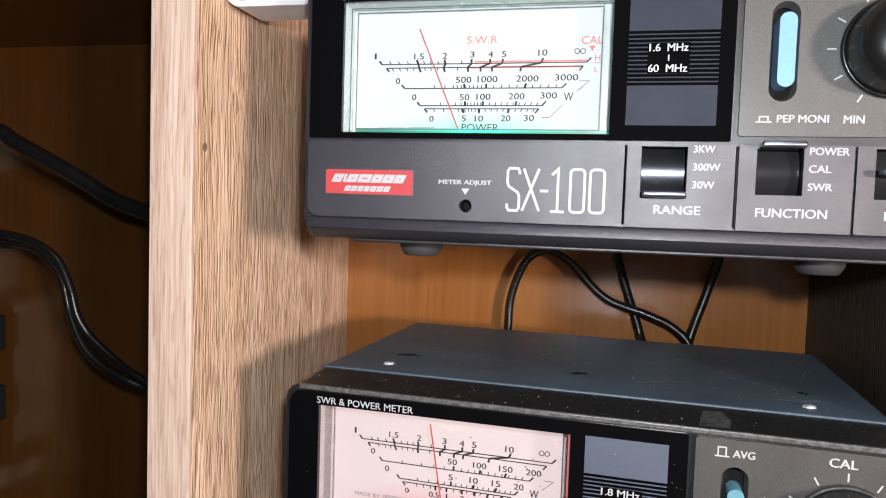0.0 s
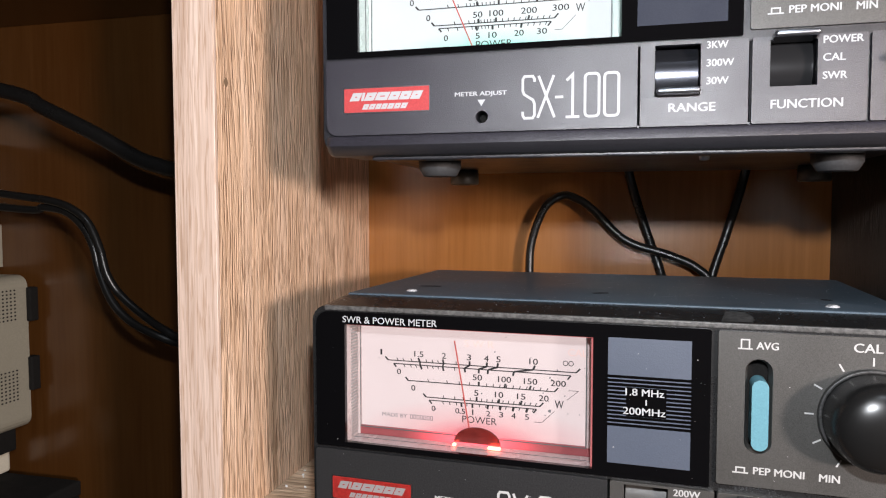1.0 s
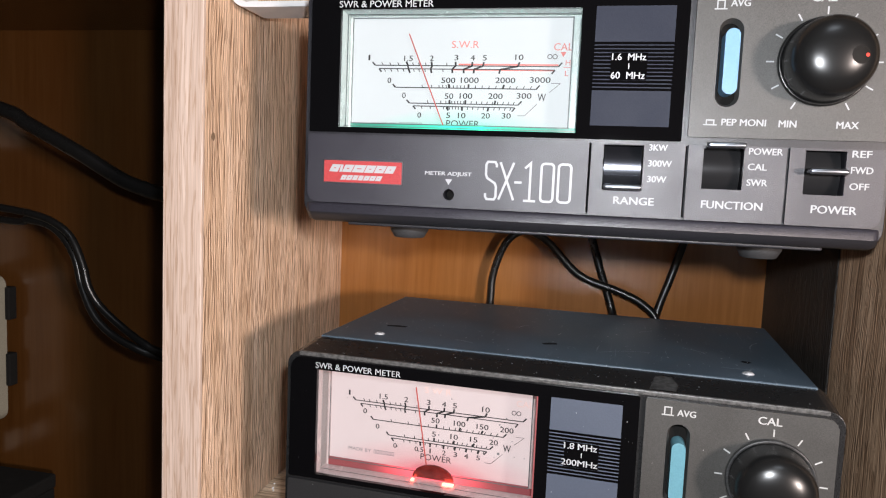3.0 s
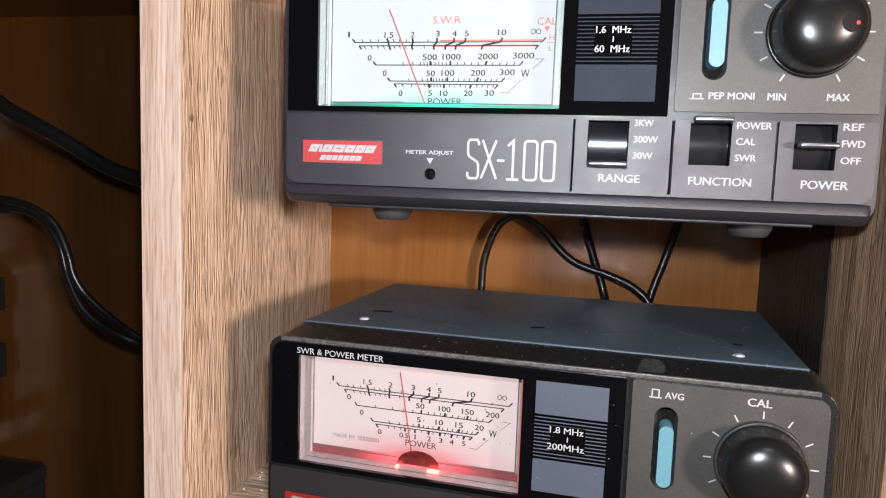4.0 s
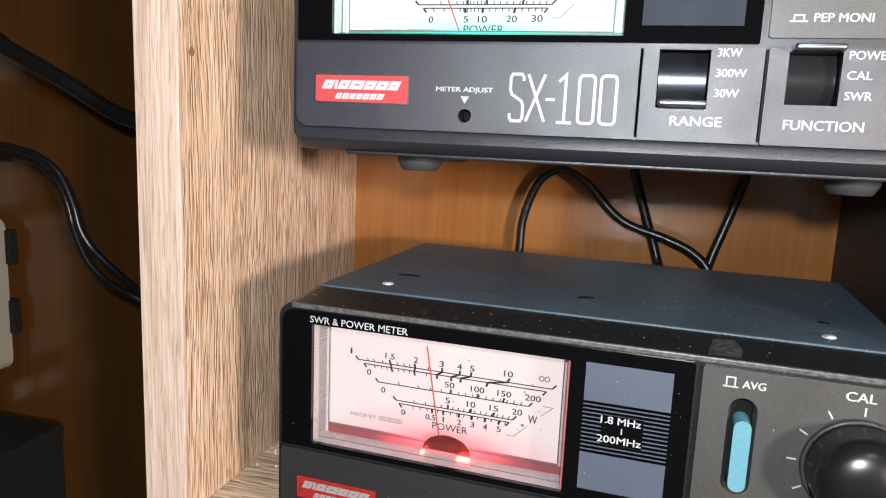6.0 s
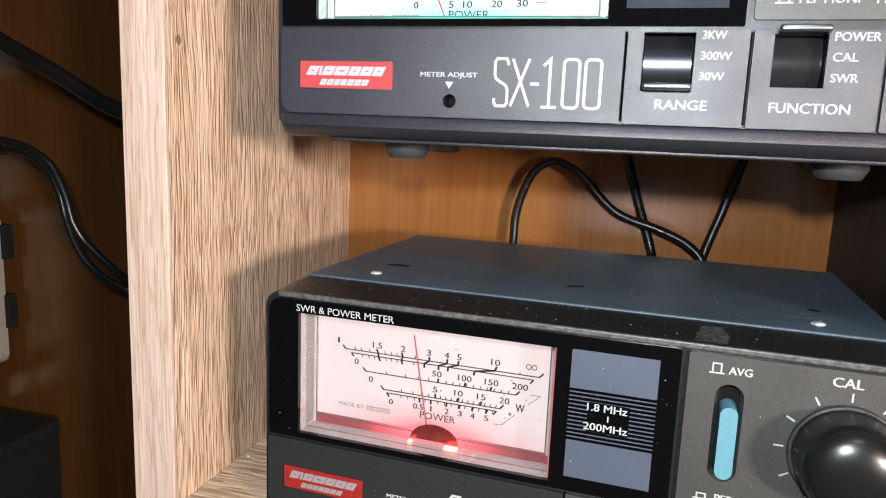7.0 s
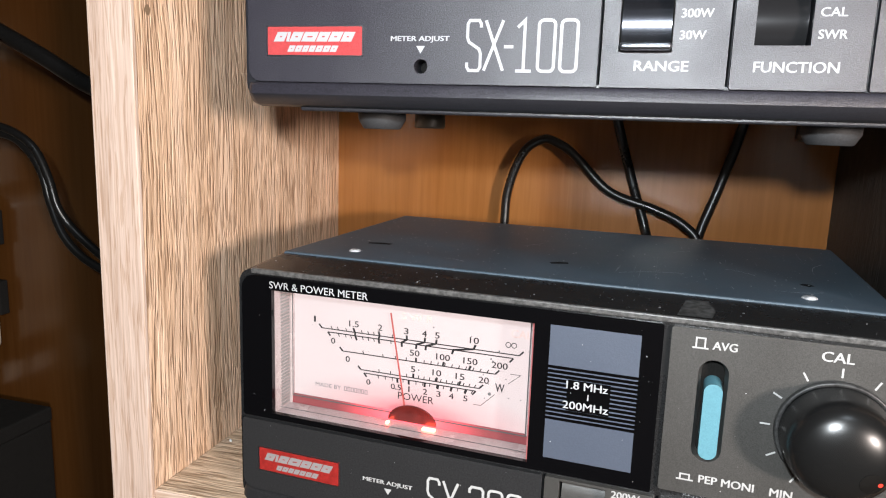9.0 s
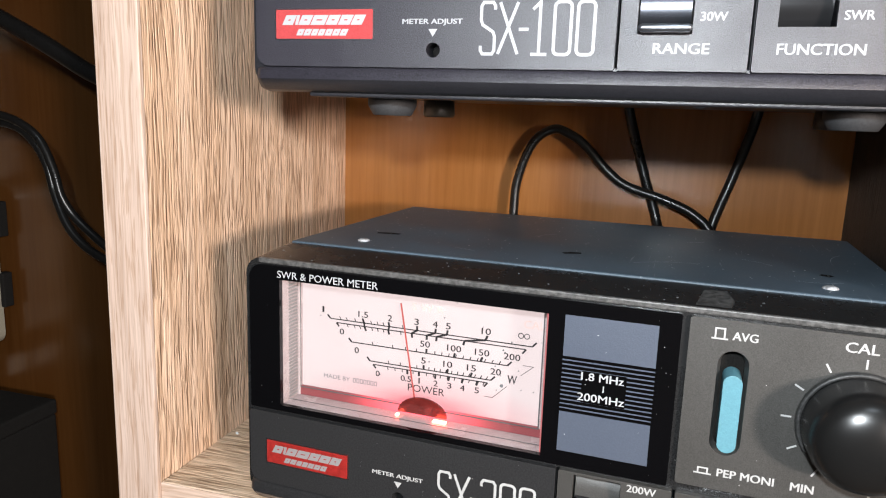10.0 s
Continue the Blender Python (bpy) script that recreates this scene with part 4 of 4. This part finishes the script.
            part("scratch", bm, SCRATCH, cov, "fine pale scratch")
    else:
        bm = bmesh.new()
        lathe_z(bm, [(0, 3.7), (1.3, 3.9), (1.5, 5.1)], 100.0, 30.0, 14)
        part("base_screw", bm, STEEL, m, "", True)
    return m


def span(a, b, n):
    return [a + (b - a) * k / (n - 1) for k in range(n)]


UPPER = dict(
    worn=False, slate=101.4, top=71.0, cal_z=65.2, digits="100", needle=((28.3, 59.5), (39.8, 32.6)), lamps=((41.5, 0.55), (50.5, 0.55)), btn=(42.2, 58.6), knob=(137.1, 50.6), dimple=(4.4, -0.4),
    lines=((17.9, 71.6, 50.65), (19.1, 70.7, 49.7), (24.3, 65.7, 44.3), (28.7, 60.8, 39.8), (29.9, 60.0, 39.0)),
    major=[((27.9, 35.2, 42.2, 47.0, 50.2, 60.2), 50.65, 1), ((28.1, 34.8, 41.2, 44.6, 47.6, 55.2), 49.7, -1), ((40.5, 46.2, 56.2), 44.3, 1), ((40.9, 45.5, 54.0), 39.8, 1), ((40.3, 44.6, 52.3), 39.0, -1)],
    minor=[((20.4, 22.8, 25.2, 29.6, 31.4, 33.4, 39.6), 50.65, 1), ((20.6, 22.6, 24.6, 26.4, 29.6, 31.2, 33.0, 38.4), 49.7, -1), ([32.6, 35.4] + span(37.6, 45.0, 8) + span(48.2, 64.0, 9), 44.3, 1), ([34.4, 38.3] + span(39.8, 45.0, 7) + span(47.2, 59.4, 9), 39.8, 1), ([32.4, 35.0] + span(39.0, 44.4, 7) + span(46.2, 58.8, 9), 39.0, -1)],
    numbers=[("1", 16.0, 52.1, 1.55, 0.5), ("1.5", 28.0, 51.9, 1.55, 2.6), ("2", 35.0, 52.0, 1.55, 1.1), ("3", 42.3, 52.2, 1.55, 1.1), ("4", 47.1, 52.2, 1.55, 1.2), ("5", 50.6, 52.2, 1.55, 1.1), ("10", 60.5, 52.4, 1.55, 2.3),
             ("0", 22.4, 45.5, 1.6, 1.1), ("500", 40.2, 45.7, 1.6, 4.1), ("1000", 46.5, 45.8, 1.6, 5.2), ("2000", 56.8, 45.9, 1.6, 5.7), ("3000", 66.7, 46.1, 1.6, 5.8),
             ("0", 27.0, 41.2, 1.6, 1.1), ("50", 40.6, 41.2, 1.6, 2.5), ("100", 45.6, 41.3, 1.6, 3.7), ("200", 54.2, 41.4, 1.6, 4.1), ("300", 62.4, 41.6, 1.6, 4.2),
             ("0", 31.9, 35.6, 1.55, 1.1), ("5", 40.6, 35.7, 1.55, 1.1), ("10", 44.6, 35.7, 1.55, 2.2), ("20", 51.6, 35.8, 1.55, 2.5), ("30", 57.6, 35.9, 1.55, 2.6)],
    endless=(69.8, 53.4), watt=(67.4, 41.0), power=(45.0, 33.2), made=33.0,
    range=[("1.6  MHz", 90.3, 50.7, 8.6), ("60  MHz", 90.2, 45.95, 8.6)],
    choices=[[("3KW", 27.5, 4.6), ("300W", 23.4, 5.9), ("30W", 19.3, 4.8)], [("POWER", 27.3, 8.0), ("CAL", 23.4, 4.5), ("SWR", 19.4, 4.9)], [("REF", 27.4, 4.4), ("FWD", 23.4, 5.0), ("OFF", 19.4, 4.4)]],
    levers=(17.7, 29.3, 23.6),
)
LOWER = dict(
    worn=True, slate=100.5, top=69.1, cal_z=64.1, digits="200", needle=((39.4, 59.7), (44.2, 32.4)), lamps=((40.0, 0.5), (51.2, 1.8)), btn=(40.4, 56.7), knob=(138.0, 49.7), dimple=(4.5, -3.7),
    lines=((19.3, 72.4, 51.9), (21.0, 71.0, 51.0), (25.4, 66.7, 46.4), (30.7, 62.8, 42.1), (31.6, 62.0, 41.3)),
    major=[((28.9, 35.9, 43.4, 48.2, 51.2, 61.0), 51.9, 1), ((29.0, 35.6, 42.0, 46.0, 48.6, 55.8), 51.0, -1), ((46.0, 53.2, 60.0), 46.4, 1), ((45.4, 51.6, 57.6), 42.1, 1), ((41.0, 44.2, 48.6, 52.2, 55.8, 59.6), 41.3, -1)],
    minor=[((22.4, 24.2, 26.6, 31.0, 32.8, 34.4, 39.6), 51.9, 1), ((24.0, 26.0, 27.6, 31.0, 32.6, 34.2, 39.0), 51.0, -1), ([31.5, 37.0, 40.5, 43.4] + span(48.2, 64.6, 10), 46.4, 1), ([36.0, 39.2, 41.6, 43.6] + span(46.8, 61.6, 11), 42.1, 1), ([35.6, 37.6, 39.6, 42.6] + span(46.2, 61.2, 9), 41.3, -1)],
    numbers=[("1", 17.2, 53.3, 1.6, 0.5), ("1.5", 28.6, 53.3, 1.6, 2.7), ("2", 36.0, 53.3, 1.6, 1.2), ("3", 43.2, 53.3, 1.6, 1.2), ("4", 48.1, 53.3, 1.6, 1.3), ("5", 51.5, 53.3, 1.6, 1.2), ("10", 61.1, 53.3, 1.6, 2.3),
             ("0", 22.6, 48.0, 1.6, 1.2), ("50", 45.6, 47.9, 1.6, 2.6), ("100", 53.2, 47.9, 1.6, 3.6), ("150", 60.3, 47.9, 1.6, 3.6), ("200", 67.7, 47.9, 1.6, 4.0),
             ("0", 26.9, 43.6, 1.6, 1.2), ("5", 45.3, 43.6, 1.6, 1.2), ("10", 51.7, 43.6, 1.6, 2.3), ("15", 57.8, 43.6, 1.6, 2.3), ("20", 63.9, 43.6, 1.6, 2.6),
             ("0", 32.9, 38.3, 1.5, 1.1), ("0.5", 40.7, 38.2, 1.5, 2.8), ("1", 44.3, 38.2, 1.5, 0.32), ("2", 48.7, 38.2, 1.5, 1.1), ("3", 52.3, 38.2, 1.5, 1.1), ("4", 55.7, 38.2, 1.5, 1.2), ("5", 59.4, 38.2, 1.5, 1.1)],
    endless=(70.3, 54.2), watt=(68.0, 42.0), power=(46.2, 35.9), made=36.6,
    range=[("1.8 MHz", 90.0, 50.7, 8.9), ("200MHz", 89.9, 46.05, 9.8)],
    choices=[[("200W", 27.4, 6.0), ("20W", 23.4, 4.7), ("5W", 19.3, 3.4)], [("POWER", 27.3, 8.0), ("CAL", 23.4, 4.5), ("SWR", 19.4, 4.9)], [("REF", 27.4, 4.4), ("FWD", 23.4, 5.0), ("OFF", 19.4, 4.4)]],
    levers=(22.0, 28.4, 22.3),
)
# the lower meter's card sits a little higher in its housing
for key in ("lines", "major", "minor", "numbers"):
    at = 1 if key in ("major", "minor") else 2
    LOWER[key] = [tuple(v + 1.0 if i == at else v for i, v in enumerate(row)) for row in LOWER[key]]
for key in ("endless", "watt", "power"):
    LOWER[key] = (LOWER[key][0], LOWER[key][1] + 1.0)
meter("power_meter", (0, 0, 0), 0, UPPER, "dark grey power meter with green-lit dial, hung under bracket")
meter("power_meter", (-5.7, 3.8, -105.2), -3.6, LOWER, "worn black power meter with a red-lit dial and scratched blue-grey cover")

# ==== white bracket over the upper meter ====
br = thing("bracket", (0, 0, 71.0), 0, "white painted steel strap bracket spanning the bay over the meter", "bracket")
bm = bmesh.new()
prof = [(-36.4, 60.0), (-36.4, 5.5)] + [(-30.9 - 5.5 * math.cos(radians(a)), 5.5 - 5.5 * math.sin(radians(a))) for a in range(15, 90, 15)] + [(-30.9, 0.0), (154.0, 0.0)]
inner = [(x + (1.8 if x < -30.8 else 0), z) if z > 5.4 else (61.7 + (x - 61.7) * 0.9815, z + 1.8 * (1 if z < 0.01 else 0.75)) for x, z in prof]
for a, b, c, e in zip(prof, prof[1:], inner, inner[1:]):
    for y in (23.5, 39.5):
        bm.faces.new([bm.verts.new((p[0], y, p[1])) for p in (a, b, e, c)])
    for p, q in ((a, b), (c, e)):
        bm.faces.new([bm.verts.new(v) for v in ((p[0], 23.5, p[1]), (q[0], 23.5, q[1]), (q[0], 39.5, q[1]), (p[0], 39.5, p[1]))])
bmesh.ops.remove_doubles(bm, verts=bm.verts, dist=0.01)
part("strap", bm, TRAY_WHITE, br)

# ==== cables in the bay ====


def cable(name, pts, r, label):
    root = tube(name, pts, r, CABLE)
    root.location = (0, 0, Z0)
    return tagged(root, label, "cable", "black cables")


cable("cable", [(36.5, 118, -104), (38.0, 124, -70), (39.8, 127, -40), (40.6, 128, -24), (46.0, 128, -9), (53.6, 128, -3.4), (60.0, 128, -5), (66.0, 128, -9), (80.0, 128, -22.2), (97.0, 127, -28), (108, 126, -33), (114.5, 124, -41), (118, 120, -62), (119, 116, -104)], 1.75, "thin black cable looping up behind the lower meter")
cable("cable", [(112.0, 118, -104), (112.6, 124, -52), (113.8, 126, -37), (119.0, 128, -20), (123.3, 128, -5), (126.0, 127, 7), (128, 118, 22), (128, 112, 38)], 1.75, "thin black cable rising to the upper meter's back")
cable("cable", [(101, 114, -104), (97.0, 124, -50), (94.4, 130.5, -36), (88.0, 131.5, -17.4), (81.2, 131, 5), (78, 122, 24), (78, 112, 36)], 1.85, "black cable hanging straight behind the meters")

# ==== the side bay ====
cable("cable", [(-300.0, 74.0, 78.0), (-262.0, 77.0, 60.0), (-182.8, 80.0, 42.3), (-165.0, 80.0, 34.9), (-138.8, 80.0, 22.8), (-119.0, 80.0, 12.6), (-107.3, 80.0, 8.7), (-97.7, 80.0, 6.7), (-52.5, 82.0, 0.7)], 3.3, "thick black cable slanting across the side bay")
cable("cable", [(-300.0, 74.0, 12.0), (-183.2, 80.0, -2.7), (-165.2, 80.0, -4.9), (-153.3, 80.0, -8.1), (-144.0, 80.0, -14.5), (-138.1, 80.0, -26.1), (-134.9, 80.0, -36.8), (-130.1, 82.0, -45.7), (-118.5, 82.0, -54.5), (-106.6, 80.0, -60.0), (-96.8, 80.0, -63.4), (-52.5, 81.3, -72.4)], 1.7, "thin black cable of a loosely twisted pair")
cable("cable", [(-300.0, 77.0, 4.0), (-186.2, 83.0, -8.5), (-169.4, 83.0, -8.1), (-157.4, 83.0, -10.3), (-149.4, 83.0, -16.3), (-144.1, 83.0, -25.0), (-141.1, 83.0, -36.4), (-132.9, 80.0, -48.2), (-123.4, 79.0, -56.2), (-110.6, 79.0, -61.9), (-97.4, 81.0, -66.2), (-52.5, 79.0, -75.2)], 1.7, "thin black cable of a loosely twisted pair")

psu = thing("power_supply", (-350.5, 100, -230), 0, "beige vented power supply case on stacked boxes", "power supply")
bm = bmesh.new()
plate(bm, rrect(0, 124, 105.5, 186.5, 6), [], 0, 30, 0.8)
part("case", bm, BEIGE, psu)
for zz in (164, 122):
    bm = bmesh.new()
    for r in range(9):
        for c in range(9):
            bm.faces.new([bm.verts.new((124.06, 2.5 + c * 2.4 + 0.7 * math.cos(q), zz + r * 1.9 + 0.5 * math.sin(q))) for q in [k * math.pi / 3 for k in range(6)]])
    tagged(part("vent_holes", bm, MATT_BLACK, psu, "rows of small vent holes"), kind="stuff")
for z in (162, 125):
    part("side_tab", boxed(122.0, 126.5, 29.0, 34.5, z, z + 18, bevel=0.6), MATT_BLACK, psu, "black side tab")
for z in (146.0, 112.5):
    bm = bmesh.new()
    lathe(bm, [(0, -0.9), (1.3, -0.8), (1.8, 0.0)], 116.0, z, 14)
    part("case_screw", bm, STEEL, psu, "", True)
part("foot", boxed(96, 118, 4, 26, 93.4, 106, bevel=1.0), MATT_BLACK, psu)
cbx = thing("adapter_box", (-345, 96, -230), 0, "cream plastic adapter lying on a black box", "adapter")
part("body", boxed(60, 104, 0, 34, 79.7, 93.5, bevel=1.5), CREAM, cbx)
bx = thing("black_box", (-337, 62, -230), 0, "matt black box standing on the side bay's shelf", "box")
part("body", boxed(0, 142, 0, 66, 0.0, 71.5, bevel=1.0), MATT_BLACK, bx)
part("lid", boxed(-0.5, 142.5, -0.5, 66.5, 71.6, 79.5, bevel=1.2), MATT_BLACK, bx)
cord = tube("cord", [(-237, 98, -128), (-228, 97, -130), (-221, 97, -137), (-221, 98, -146), (-227, 100, -153)], 2.4, CREAM)
cord.location = (0, 0, Z0)
tagged(cord, "cream cord curling down beside the adapter", "cord")
for z in (30.0, -36.0):
    tb = thing("terminal_block", (-250, 110, z), 0, "row of small cream terminals at the side bay's wall", "terminal")
    for k in range(3):
        bm = bmesh.new()
        lathe(bm, [(0, -4.0), (2.6, -3.6), (3.4, -2.0), (3.4, 2.0)], 0, k * 7.2, 20)
        part("terminal", bm, CREAM, tb, "", True)
    part("rail", boxed(-22, 2.0, 2.0, 25.8, -4, 19), BEIGE, tb)

# ==== crumbs on the shelf ====
rnd = random.Random(3)
bm = bmesh.new()
for k in range(9):
    cx, cy, r = -29 + rnd.uniform(-5, 6), 52 + rnd.uniform(-9, 9), rnd.uniform(0.25, 0.7)
    m0 = Matrix.Translation((cx, cy, FLOOR + r * 0.6)) @ Euler((rnd.uniform(0, 3), rnd.uniform(0, 3), 0)).to_matrix().to_4x4() @ Matrix.Diagonal((r, r * 0.7, r * 0.8, 1))
    bmesh.ops.create_icosphere(bm, subdivisions=1, radius=1.0, matrix=m0)
crumbs = part("crumbs", bm, DUST)
crumbs.location = (0, 0, Z0)
tagged(crumbs, "pale crumbs lying on the oak shelf", "crumbs", kind="stuff")
